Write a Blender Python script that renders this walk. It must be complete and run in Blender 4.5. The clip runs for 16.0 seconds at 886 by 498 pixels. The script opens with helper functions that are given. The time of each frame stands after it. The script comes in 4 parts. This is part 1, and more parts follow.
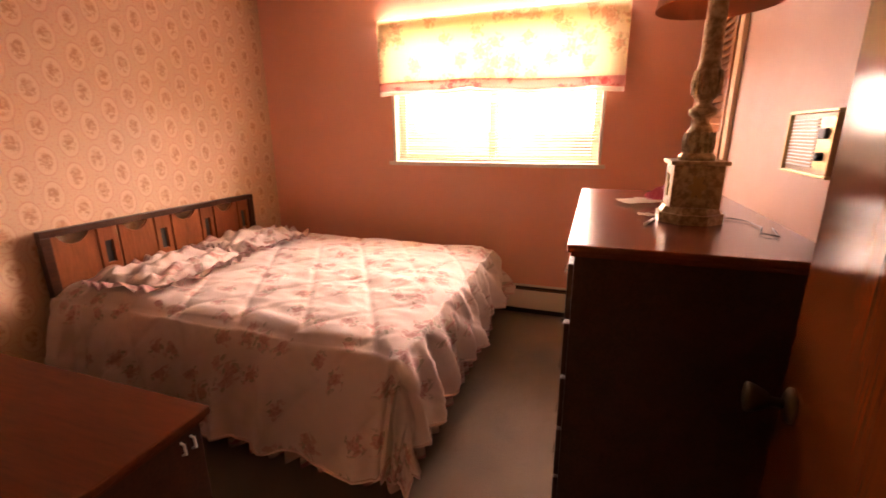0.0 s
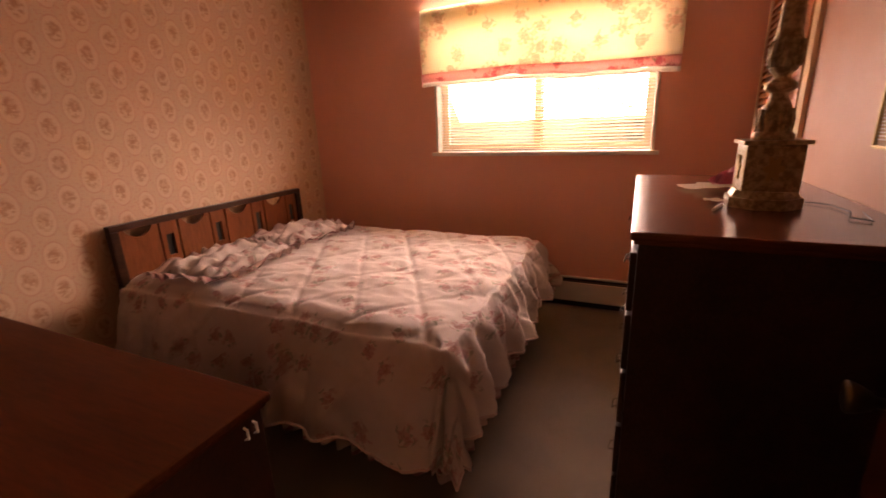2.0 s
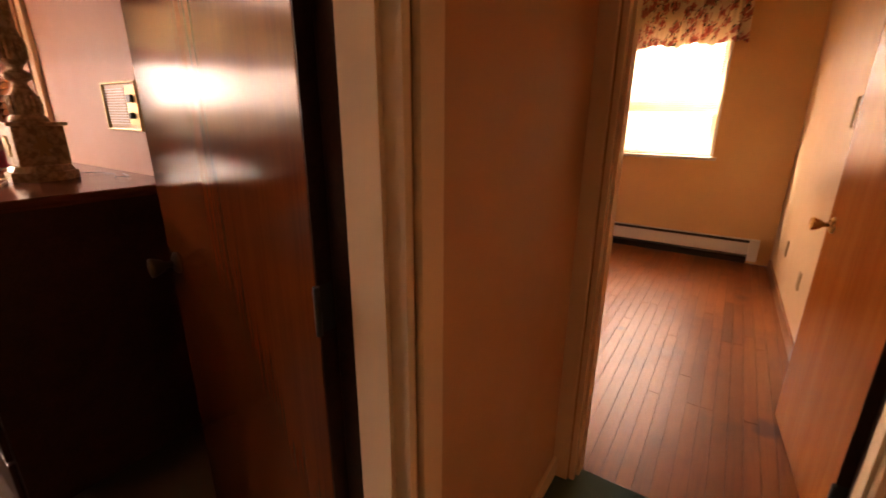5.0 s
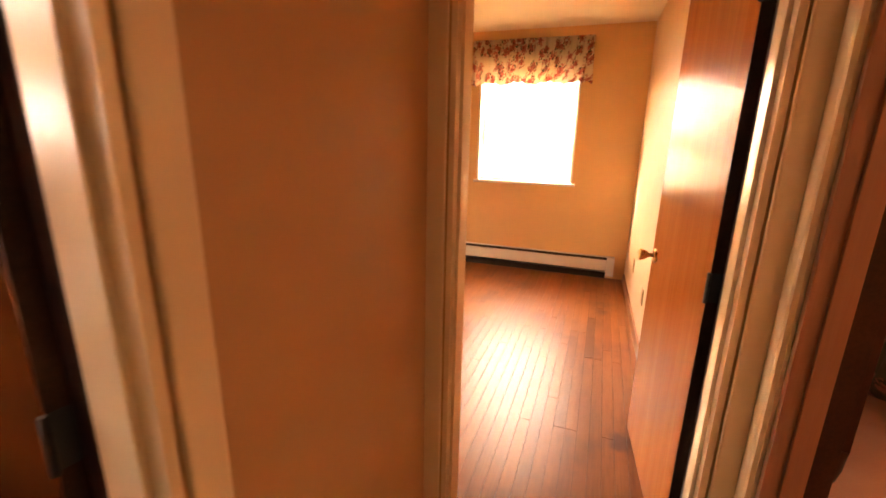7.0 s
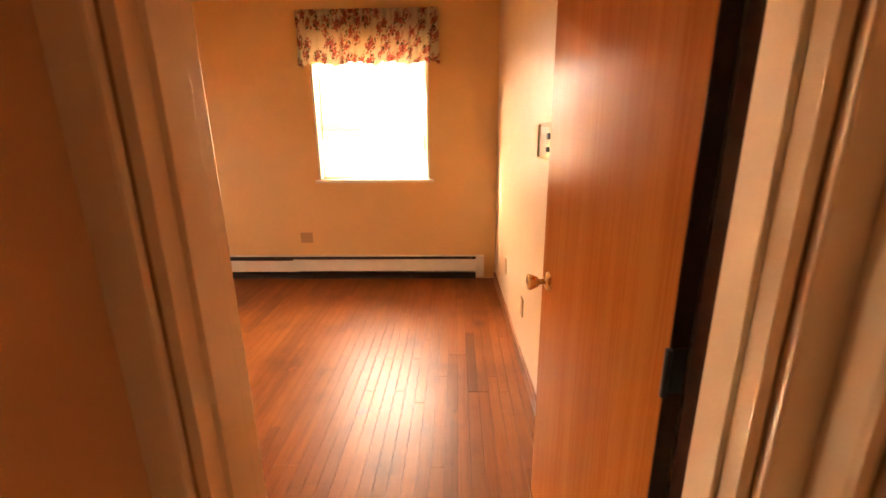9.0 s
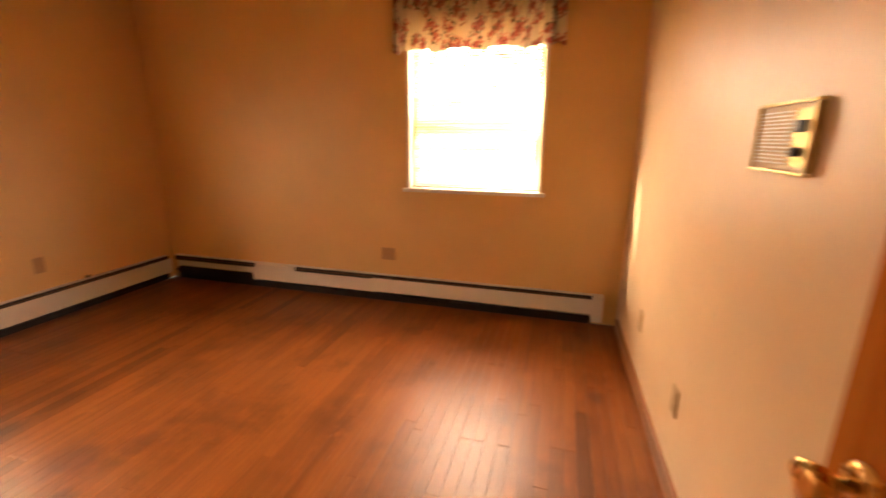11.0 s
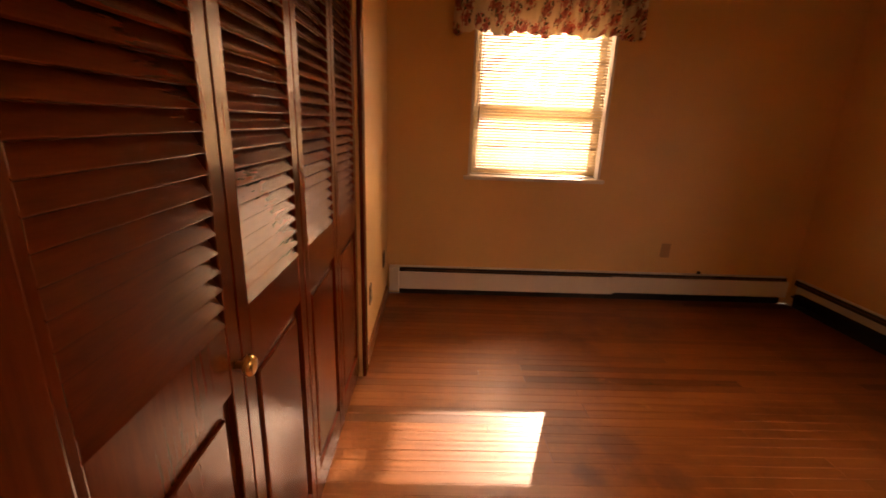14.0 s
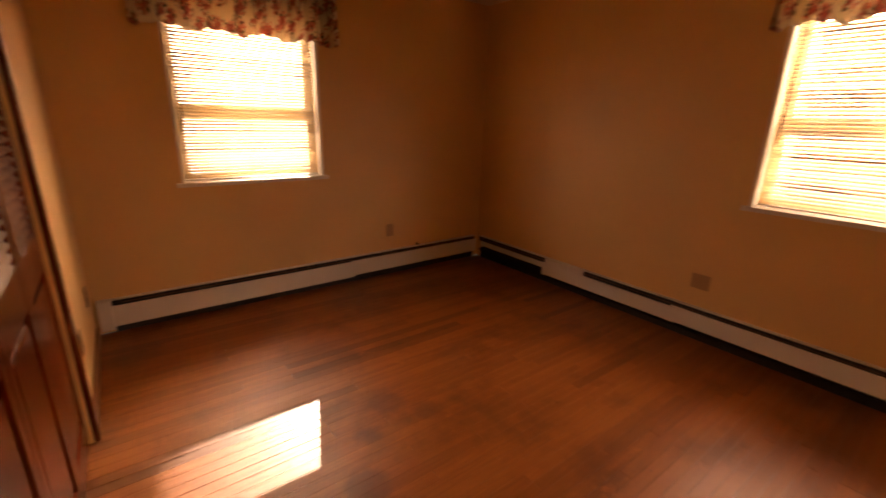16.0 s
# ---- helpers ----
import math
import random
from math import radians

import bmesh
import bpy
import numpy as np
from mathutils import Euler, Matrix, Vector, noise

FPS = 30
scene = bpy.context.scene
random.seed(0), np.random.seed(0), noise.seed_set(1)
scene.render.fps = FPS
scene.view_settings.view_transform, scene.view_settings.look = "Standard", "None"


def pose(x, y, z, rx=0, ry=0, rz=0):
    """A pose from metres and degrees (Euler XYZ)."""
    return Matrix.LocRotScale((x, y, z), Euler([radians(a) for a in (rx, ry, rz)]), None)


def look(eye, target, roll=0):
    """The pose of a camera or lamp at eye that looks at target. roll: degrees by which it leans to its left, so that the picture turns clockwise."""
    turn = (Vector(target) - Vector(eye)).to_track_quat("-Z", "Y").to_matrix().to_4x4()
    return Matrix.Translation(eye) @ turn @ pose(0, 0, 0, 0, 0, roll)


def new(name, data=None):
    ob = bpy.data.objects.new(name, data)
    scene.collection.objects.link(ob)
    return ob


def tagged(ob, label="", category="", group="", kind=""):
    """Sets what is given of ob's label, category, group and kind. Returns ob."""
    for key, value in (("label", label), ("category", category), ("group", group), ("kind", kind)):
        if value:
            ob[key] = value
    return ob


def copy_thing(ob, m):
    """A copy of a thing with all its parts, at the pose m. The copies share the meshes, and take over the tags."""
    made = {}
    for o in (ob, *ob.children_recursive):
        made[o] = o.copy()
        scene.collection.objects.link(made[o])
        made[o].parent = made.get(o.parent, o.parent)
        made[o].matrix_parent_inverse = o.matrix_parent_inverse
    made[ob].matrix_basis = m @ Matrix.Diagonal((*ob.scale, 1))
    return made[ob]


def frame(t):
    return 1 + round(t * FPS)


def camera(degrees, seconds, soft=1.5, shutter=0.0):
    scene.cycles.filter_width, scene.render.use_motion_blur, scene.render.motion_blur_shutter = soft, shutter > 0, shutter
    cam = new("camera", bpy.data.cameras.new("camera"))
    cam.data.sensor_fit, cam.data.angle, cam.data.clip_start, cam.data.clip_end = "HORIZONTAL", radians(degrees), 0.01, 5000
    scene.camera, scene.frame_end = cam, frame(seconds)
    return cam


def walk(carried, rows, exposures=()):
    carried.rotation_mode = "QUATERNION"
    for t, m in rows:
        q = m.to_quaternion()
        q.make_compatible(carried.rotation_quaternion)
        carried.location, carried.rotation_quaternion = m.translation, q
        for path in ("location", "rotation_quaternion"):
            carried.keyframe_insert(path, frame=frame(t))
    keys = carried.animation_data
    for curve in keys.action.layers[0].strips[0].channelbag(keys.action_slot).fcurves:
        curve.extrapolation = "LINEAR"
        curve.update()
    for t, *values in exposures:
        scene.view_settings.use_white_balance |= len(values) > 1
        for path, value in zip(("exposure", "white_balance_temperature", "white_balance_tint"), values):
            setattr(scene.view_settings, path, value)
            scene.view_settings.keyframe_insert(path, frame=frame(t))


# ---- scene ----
cam = camera(91.8, 16.0, 1.6, 0.4)
PATH = [
    (0, (-1.313, 0.966, 1.379), (-1.946, 2.789, 0.853), -0.4),
    (0.5, (-1.312, 0.967, 1.358), (-2.137, 2.709, 0.824), -1.0),
    (1, (-1.345, 0.966, 1.351), (-2.282, 2.639, 0.782), -0.8),
    (1.5, (-1.351, 0.976, 1.354), (-2.263, 2.661, 0.781), -2.0),
    (2, (-1.359, 0.973, 1.363), (-2.156, 2.722, 0.809), -2.2),
    (2.5, (-1.483, 0.979, 1.361), (-1.925, 2.845, 0.792), -2.0),
    (3, (-1.579, 0.955, 1.348), (-1.551, 2.866, 0.758), -2.2),
    (3.5, (-1.554, 0.874, 1.329), (-1.041, 2.691, 0.671), -1.4),
    (4, (-1.475, 0.681, 1.318), (-0.441, 2.271, 0.685), -3.1),
    (4.2, (-1.472, 0.577, 1.31), (-0.266, 2.04, 0.675), -2.7),
    (6.3, (-1.526, 0.479, 1.388), (0.25, 1.234, 0.863), 2.7),
    (6.5, (-1.504, 0.46, 1.401), (0.289, 1.172, 0.87), 2.4),
    (7, (-1.33, 0.422, 1.403), (0.489, 1.079, 0.896), 1.2),
    (7.5, (-1.156, 0.365, 1.393), (0.697, 0.912, 0.879), -0.1),
    (8, (-0.979, 0.372, 1.38), (0.914, 0.685, 0.816), -1.1),
    (8.5, (-0.8, 0.43, 1.409), (1.119, 0.556, 0.862), -0.5),
    (8.7, (-0.74, 0.447, 1.412), (1.183, 0.51, 0.866), -0.7),
    (10.8, (0.062, 0.503, 1.337), (1.969, 0.853, 0.848), 0.7),
    (11, (0.121, 0.551, 1.336), (1.987, 1.066, 0.835), 0.5),
    (11.5, (0.224, 0.659, 1.34), (1.793, 1.782, 0.816), 2.1),
    (12, (0.314, 0.753, 1.342), (1.544, 2.232, 0.794), 2.2),
    (12.5, (0.378, 0.821, 1.344), (1.328, 2.478, 0.751), 2.0),
    (13, (0.369, 0.849, 1.329), (1.166, 2.568, 0.691), 3.2),
    (13.5, (0.365, 0.887, 1.333), (0.741, 2.745, 0.695), 1.7),
    (14, (0.354, 0.916, 1.334), (0.404, 2.832, 0.766), 2.2),
    (14.5, (0.343, 0.918, 1.343), (0.32, 2.847, 0.813), 1.9),
    (15, (0.357, 0.883, 1.358), (0.672, 2.796, 0.865), 2.0),
    (15.5, (0.342, 0.809, 1.379), (1.07, 2.591, 0.837), 1.7),
    (16, (0.264, 0.782, 1.411), (1.423, 2.306, 0.834), 1.5),
]
STOPS = [(0.0, 3.08), (0.5, 2.78), (1.0, 2.38), (2.0, 2.17), (3.0, 2.02), (3.6, 2.05), (4.2, 1.9), (6.3, 3.8), (7.5, 3.75), (8.7, 3.5),
         (10.8, 3.0), (11.3, 2.7), (12.0, 2.4), (12.8, 1.8), (14.0, 1.48), (15.0, 1.53), (16.0, 1.52)]
BALANCE = {0: (7000, 28), 1: (6600, 12), 2: (6800, 10), 3: (7900, 28)}
EXPOSE = [(t, stops, *BALANCE[(t > 5) + (t > 10) + (t > 11.9)]) for t, stops in STOPS]
walk(cam, [(t, look(eye, target, roll)) for t, eye, target, roll in PATH], EXPOSE)

# ---- light ----
world = bpy.data.worlds.new("world")
scene.world = world
world.use_nodes = True
wn = world.node_tree.nodes
sky = wn.new("ShaderNodeTexSky")
sky.sky_type, sky.sun_disc = "NISHITA", False
sky.sun_elevation, sky.sun_rotation = radians(31.6), radians(20.7)
world.node_tree.links.new(sky.outputs[0], wn["Background"].inputs[0])
wn["Background"].inputs[1].default_value = 0.05

SUN_EL, SUN_AZ = 31.6, 20.7
sun = new("sun", bpy.data.lights.new("sun", "SUN"))
sun.data.energy, sun.data.angle, sun.data.color = 5.0, radians(0.3), (1.0, 0.86, 0.68)
toward = Vector((math.sin(radians(SUN_AZ)) * math.cos(radians(SUN_EL)), math.cos(radians(SUN_AZ)) * math.cos(radians(SUN_EL)), math.sin(radians(SUN_EL))))
sun.matrix_world = look(toward * 20, (0, 0, 0))


def window_light(name, x, y, z, sx, sz, aim, watts, colour=(1.0, 0.70, 0.48), down=0.0):
    """Daylight in a window's opening."""
    data = bpy.data.lights.new(name, "AREA")
    data.shape, data.size, data.size_y, data.energy, data.color = "RECTANGLE", sx, sz, watts, colour
    ob = new(name, data)
    ob.matrix_world = look((x, y, z), (x + aim[0], y + aim[1], z - down))
    return ob


window_light("daylight_bedroom", -2.05, 4.5, 1.8, 1.75, 1.2, (0, -1), 44, (1.0, 0.76, 0.63), 1.0)
window_light("daylight_north", 1.3, 4.42, 1.6, 1.6, 1.5, (0, -1), 20)
window_light("daylight_east", 3.57, 1.205, 1.6, 1.2, 1.4, (-1, 0), 30, (1.0, 0.76, 0.57))
window_light("daylight_third_room", 3.57, -3.15, 1.5, 0.9, 1.2, (-1, 0), 38, (1.0, 0.74, 0.52))


# ---- materials ----
class Nodes:
    def __init__(self, name):
        self.mat = bpy.data.materials.new(name)
        self.mat.use_nodes = True
        self.tree = self.mat.node_tree
        self.bsdf = self.tree.nodes["Principled BSDF"]
        self.out = self.tree.nodes["Material Output"]

    def node(self, kind, **values):
        n = self.tree.nodes.new(kind)
        for key, v in values.items():
            n.inputs[key.replace("_", " ")].default_value = v
        return n

    def link(self, a, b):
        self.tree.links.new(a, b)

    def m(self, op, a, b=0.0, c=0.0):
        n = self.tree.nodes.new("ShaderNodeMath")
        n.operation = op
        for i, v in enumerate((a, b, c)):
            if hasattr(v, "is_output"):
                self.link(v, n.inputs[i])
            else:
                n.inputs[i].default_value = v
        return n.outputs[0]

    def mix(self, f, a, b):
        n = self.tree.nodes.new("ShaderNodeMix")
        n.data_type = "RGBA"
        for i, v in ((0, f), (6, a), (7, b)):
            if hasattr(v, "is_output"):
                self.link(v, n.inputs[i])
            else:
                n.inputs[i].default_value = (*v, 1) if i else v
        return n.outputs[2]

    def ramp(self, f, lo, hi):
        n = self.tree.nodes.new("ShaderNodeMapRange")
        n.inputs[1].default_value, n.inputs[2].default_value = lo, hi
        n.interpolation_type = "SMOOTHSTEP"
        self.link(f, n.inputs[0])
        return n.outputs[0]

    def coords(self, space="Object", scale=(1, 1, 1)):
        c = self.node("ShaderNodeTexCoord")
        p = self.node("ShaderNodeMapping")
        self.link(c.outputs[space], p.inputs[0])
        p.inputs["Scale"].default_value = scale
        return p.outputs[0]

    def noise(self, vec, scale, detail=4.0, rough=0.55):
        n = self.node("ShaderNodeTexNoise", Scale=scale, Detail=detail, Roughness=rough)
        self.link(vec, n.inputs["Vector"])
        return n.outputs[0]

    def bump(self, height, strength=0.3, distance=0.01):
        b = self.node("ShaderNodeBump", Strength=strength, Distance=distance)
        self.link(height, b.inputs["Height"])
        self.link(b.outputs[0], self.bsdf.inputs["Normal"])

    def base(self, colour, rough=0.5, metal=0.0):
        if hasattr(colour, "is_output"):
            self.link(colour, self.bsdf.inputs["Base Color"])
        else:
            self.bsdf.inputs["Base Color"].default_value = (*colour, 1)
        if hasattr(rough, "is_output"):
            self.link(rough, self.bsdf.inputs["Roughness"])
        else:
            self.bsdf.inputs["Roughness"].default_value = rough
        self.bsdf.inputs["Metallic"].default_value = metal
        return self.mat


def shade(c, k):
    return tuple(min(1.0, v * k) for v in c)


def painted(name, colour, rough=0.55, grain=220, relief=0.12, stain=0.9):
    n = Nodes(name)
    v = n.coords()
    big, fine = n.noise(v, 1.3, 5), n.noise(v, grain, 2)
    n.bump(fine, relief, 0.003)
    c = n.mix(n.ramp(big, 0.3, 0.75), shade(colour, stain), colour)
    return n.base(c, n.m("MULTIPLY_ADD", n.noise(v, 9), 0.2, rough - 0.1))


def wood(name, light, dark, rough=0.3, along=(14, 14, 1.2), coat=0.0, by_object=False, relief=0.03, gloss=0.1):
    n = Nodes(name)
    v = n.coords("Object", along)
    if by_object:
        info = n.node("ShaderNodeObjectInfo")
        off = n.node("ShaderNodeCombineXYZ")
        for i, k in enumerate((17.0, 31.0, 53.0)):
            n.link(n.m("MULTIPLY", info.outputs["Random"], k), off.inputs[i])
        add = n.node("ShaderNodeVectorMath")
        n.link(v, add.inputs[0])
        n.link(off.outputs[0], add.inputs[1])
        v = add.outputs[0]
    warp = n.noise(v, 0.8, 3)
    grain = n.noise(v, 5.0, 6, 0.65)
    fine = n.noise(v, 28.0, 3, 0.7)
    f = n.m("ADD", n.m("MULTIPLY", grain, 0.5), n.m("ADD", n.m("MULTIPLY", warp, 0.38), n.m("MULTIPLY", fine, 0.12)))
    c = n.mix(n.ramp(f, 0.34, 0.66), dark, light)
    if by_object:
        c = n.mix(n.m("MULTIPLY", n.m("POWER", info.outputs["Random"], 4.0), 0.7), c, shade(dark, 0.5))
        c = n.mix(n.m("MULTIPLY", n.m("FRACT", n.m("MULTIPLY", info.outputs["Random"], 7.3)), 0.45), c, shade(light, 1.2))
        place = n.node("ShaderNodeNewGeometry").outputs["Position"]
        c = n.mix(n.m("MULTIPLY", n.ramp(n.noise(place, 2.1, 6, 0.65), 0.46, 0.7), 0.6), c, shade(dark, 0.55))
        scuff = n.m("MULTIPLY", n.ramp(n.noise(place, 7.0, 5, 0.7), 0.6, 0.74), n.ramp(n.noise(place, 1.1, 2), 0.45, 0.6))
        c = n.mix(n.m("MULTIPLY", scuff, 0.6), c, shade(light, 1.5))
        spots = n.ramp(n.noise(place, 13.0, 3, 0.6), 0.7, 0.76)
        c = n.mix(n.m("MULTIPLY", spots, 0.75), c, (0.03, 0.012, 0.006))
        ragged = n.m("MULTIPLY", n.noise(place, 9.0, 4), 0.12)
        for x, y, size, tone in ((0.62, 0.2, 0.1, 0.8), (1.02, 2.3, 0.09, 0.6), (1.2, 2.45, 0.12, 0.4), (0.88, 2.04, 0.12, 0.45), (1.34, 2.3, 0.1, 0.35), (1.25, 0.95, 0.06, 0.7), (2.3, 0.3, 0.08, 0.6)):
            d = n.node("ShaderNodeVectorMath")
            d.operation = "DISTANCE"
            n.link(place, d.inputs[0])
            d.inputs[1].default_value = (x, y, 0)
            blot = n.m("SUBTRACT", 1.0, n.ramp(n.m("ADD", d.outputs["Value"], ragged), size, size + 0.05))
            c = n.mix(n.m("MULTIPLY", blot, tone), c, (0.07, 0.018, 0.016))
    n.bump(n.m("ADD", grain, fine), relief, 0.002)
    if coat:
        n.bsdf.inputs["Coat Weight"].default_value = coat
        n.bsdf.inputs["Coat Roughness"].default_value = gloss
    return n.base(c, n.m("MULTIPLY_ADD", n.noise(v, 2.0), 0.06, rough - 0.03))


def carpet(name, a, b):
    n = Nodes(name)
    v = n.coords()
    tuft, patch = n.noise(v, 260, 3, 0.7), n.noise(v, 5, 5, 0.6)
    n.bump(n.m("ADD", tuft, n.m("MULTIPLY", patch, 0.6)), 0.9, 0.012)
    c = n.mix(n.ramp(n.m("ADD", n.m("MULTIPLY", tuft, 0.5), n.m("MULTIPLY", patch, 0.5)), 0.32, 0.68), a, b)
    n.bsdf.inputs["Sheen Weight"].default_value = 0.3
    return n.base(c, 0.95)


def metal(name, colour, rough=0.3):
    n = Nodes(name)
    v = n.coords()
    return n.base(n.mix(n.noise(v, 40, 4), shade(colour, 0.7), colour), n.m("MULTIPLY_ADD", n.noise(v, 25), 0.25, rough - 0.1), 1.0)


def floral(name, ground, flower, dark, leaf, size, amount, through_light=0.0):
    """Printed cotton: loose posies of small petals and leaves on a plain ground. size: posies a metre."""
    n = Nodes(name)
    v = n.coords("UV")
    wob = n.node("ShaderNodeTexNoise", Scale=size * 3.0, Detail=4.0)
    n.link(v, wob.inputs["Vector"])
    bend = n.node("ShaderNodeVectorMath")
    bend.operation = "MULTIPLY_ADD"
    n.link(wob.outputs["Color"], bend.inputs[0])
    bend.inputs[1].default_value = (0.5 / size,) * 3
    n.link(v, bend.inputs[2])

    def cells(scale, seed, reach):
        m = n.node("ShaderNodeMapping")
        n.link(bend.outputs[0], m.inputs[0])
        m.inputs["Location"].default_value = (seed, seed * 0.7, 0)
        t = n.node("ShaderNodeTexVoronoi", Scale=scale, Randomness=1.0)
        t.voronoi_dimensions = "2D"
        n.link(m.outputs[0], t.inputs["Vector"])
        sep = n.node("ShaderNodeSeparateColor")
        n.link(t.outputs["Color"], sep.inputs[0])
        return n.m("SUBTRACT", 1.0, n.ramp(t.outputs["Distance"], reach * 0.6, reach)), sep.outputs

    posy, pick = cells(size, 0.0, 0.62)
    posy = n.m("MULTIPLY", posy, n.m("LESS_THAN", pick[0], amount))
    heart, hpick = cells(size, 0.0, 0.3)
    heart = n.m("MULTIPLY", heart, n.m("LESS_THAN", hpick[0], amount))
    petal, kind = cells(size * 5.0, 3.3, 0.55)
    leafy, lkind = cells(size * 4.0, 8.1, 0.5)
    swirl = n.ramp(n.noise(bend.outputs[0], size * 9, 2), 0.4, 0.62)
    c = n.mix(n.m("MULTIPLY", n.m("MULTIPLY", leafy, posy), n.m("GREATER_THAN", lkind[1], 0.35)), ground, leaf)
    c = n.mix(n.m("MULTIPLY", n.m("MULTIPLY", petal, posy), n.m("GREATER_THAN", kind[1], 0.45)), c, flower)
    c = n.mix(n.m("MULTIPLY", heart, 0.85), c, n.mix(swirl, dark, flower))
    weave = n.noise(v, 700, 2)
    n.bump(n.m("ADD", weave, n.m("MULTIPLY", n.noise(v, 14, 4), 2.0)), 0.25, 0.004)
    n.base(c, 0.9)
    n.bsdf.inputs["Sheen Weight"].default_value = 0.2
    if through_light:
        t = n.node("ShaderNodeBsdfTranslucent")
        n.link(c, t.inputs[0])
        s = n.node("ShaderNodeMixShader")
        s.inputs[0].default_value = through_light
        n.link(n.bsdf.outputs[0], s.inputs[1])
        n.link(t.outputs[0], s.inputs[2])
        n.link(s.outputs[0], n.out.inputs[0])
    return n.mat


def wallpaper(name):
    """Cream paper with rows of printed oval wreaths, each holding a posy, over a fine scroll."""
    n = Nodes(name)
    sep = n.node("ShaderNodeSeparateXYZ")
    n.link(n.coords(), sep.inputs[0])
    u, w = n.m("DIVIDE", sep.outputs[1], 0.125), n.m("DIVIDE", sep.outputs[2], 0.178)
    w = n.m("ADD", w, n.m("MULTIPLY", n.m("MODULO", n.m("FLOOR", n.m("ADD", u, 100.0)), 2.0), 0.5))
    fu, fw = n.m("SUBTRACT", n.m("FRACT", n.m("ADD", u, 100.0)), 0.5), n.m("SUBTRACT", n.m("FRACT", n.m("ADD", w, 100.0)), 0.5)
    fine = n.noise(n.coords(), 34, 4, 0.6)
    r = n.m("SQRT", n.m("ADD", n.m("POWER", n.m("DIVIDE", fu, 0.42), 2.0), n.m("POWER", n.m("DIVIDE", fw, 0.44), 2.0)))
    r = n.m("ADD", r, n.m("MULTIPLY", n.m("SUBTRACT", fine, 0.5), 0.16))
    ring = n.m("SUBTRACT", 1.0, n.ramp(n.m("ABSOLUTE", n.m("SUBTRACT", r, 0.95)), 0.015, 0.05))
    posy_noise = n.noise(n.coords(), 46, 3, 0.7)
    posy = n.m("MULTIPLY", n.m("SUBTRACT", 1.0, n.ramp(r, 0.45, 0.75)), n.ramp(posy_noise, 0.45, 0.56))
    heart = n.m("SUBTRACT", 1.0, n.ramp(n.m("SQRT", n.m("ADD", n.m("POWER", n.m("DIVIDE", fu, 0.2), 2.0), n.m("POWER", n.m("DIVIDE", n.m("SUBTRACT", fw, 0.08), 0.17), 2.0))), 0.7, 1.05))
    dots = n.m("MULTIPLY", n.ramp(r, 0.98, 1.05), n.ramp(n.noise(n.coords(), 75, 2), 0.56, 0.66))
    seam = n.m("SUBTRACT", 1.0, n.ramp(n.m("ABSOLUTE", n.m("SUBTRACT", n.m("FRACT", n.m("DIVIDE", sep.outputs[1], 0.52)), 0.5)), 0.0, 0.006))
    c = n.mix(n.m("MULTIPLY", n.ramp(n.noise(n.coords(), 1.1, 4), 0.3, 0.7), 0.5), (0.66, 0.455, 0.285), (0.58, 0.385, 0.235))
    c = n.mix(n.m("MULTIPLY", n.m("SUBTRACT", 1.0, n.ramp(r, 0.8, 0.95)), 0.35), c, (0.78, 0.58, 0.38))
    c = n.mix(n.m("MULTIPLY", ring, 0.6), c, (0.55, 0.24, 0.17))
    c = n.mix(n.m("MULTIPLY", heart, 0.42), c, (0.5, 0.27, 0.14))
    c = n.mix(n.m("MULTIPLY", posy, 0.68), c, (0.42, 0.19, 0.09))
    c = n.mix(n.m("MULTIPLY", dots, 0.5), c, (0.55, 0.22, 0.15))
    c = n.mix(n.m("MULTIPLY", seam, 0.3), c, (0.4, 0.28, 0.18))
    n.bump(n.m("ADD", n.noise(n.coords(), 300, 2), n.m("MULTIPLY", ring, 0.6)), 0.1, 0.003)
    return n.base(c, 0.6)


# One wall paint in two tones: the side walls' weaker light is in the colour.
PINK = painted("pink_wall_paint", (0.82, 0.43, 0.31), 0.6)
PINK_DIMMED = painted("dimmed_pink_wall_paint", (0.44, 0.235, 0.145), 0.55)
CREAM = painted("cream_wall_paint", (0.72, 0.46, 0.195), 0.5)
WHITE_WALL = painted("pale_cream_wall_paint", (0.66, 0.455, 0.255), 0.4)
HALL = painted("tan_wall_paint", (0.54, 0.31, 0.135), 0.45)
CEILING = painted("ceiling_paint", (0.78, 0.68, 0.52), 0.8, 90, 0.3)
def gloss_trim():
    n = Nodes("cream_gloss_trim")
    v = n.coords()
    return n.base(n.mix(n.ramp(n.noise(v, 1.1, 2), 0.2, 0.8), (0.84, 0.68, 0.45), (0.8, 0.64, 0.41)), 0.24)


TRIM = gloss_trim()
WHITE = painted("white_enamel", (0.72, 0.68, 0.6), 0.35, 90, 0.05)
PAPER = wallpaper("oval_wreath_wallpaper")
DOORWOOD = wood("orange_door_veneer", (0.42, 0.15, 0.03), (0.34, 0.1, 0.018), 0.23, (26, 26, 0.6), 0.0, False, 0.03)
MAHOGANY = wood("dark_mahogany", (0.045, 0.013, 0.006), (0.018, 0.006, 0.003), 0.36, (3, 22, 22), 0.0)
WALNUT = wood("walnut_frame", (0.07, 0.026, 0.011), (0.035, 0.013, 0.006), 0.4, (18, 2, 18), 0.0)
PANELWOOD = wood("walnut_panel", (0.27, 0.085, 0.026), (0.15, 0.045, 0.014), 0.4, (18, 18, 2), 0.0)
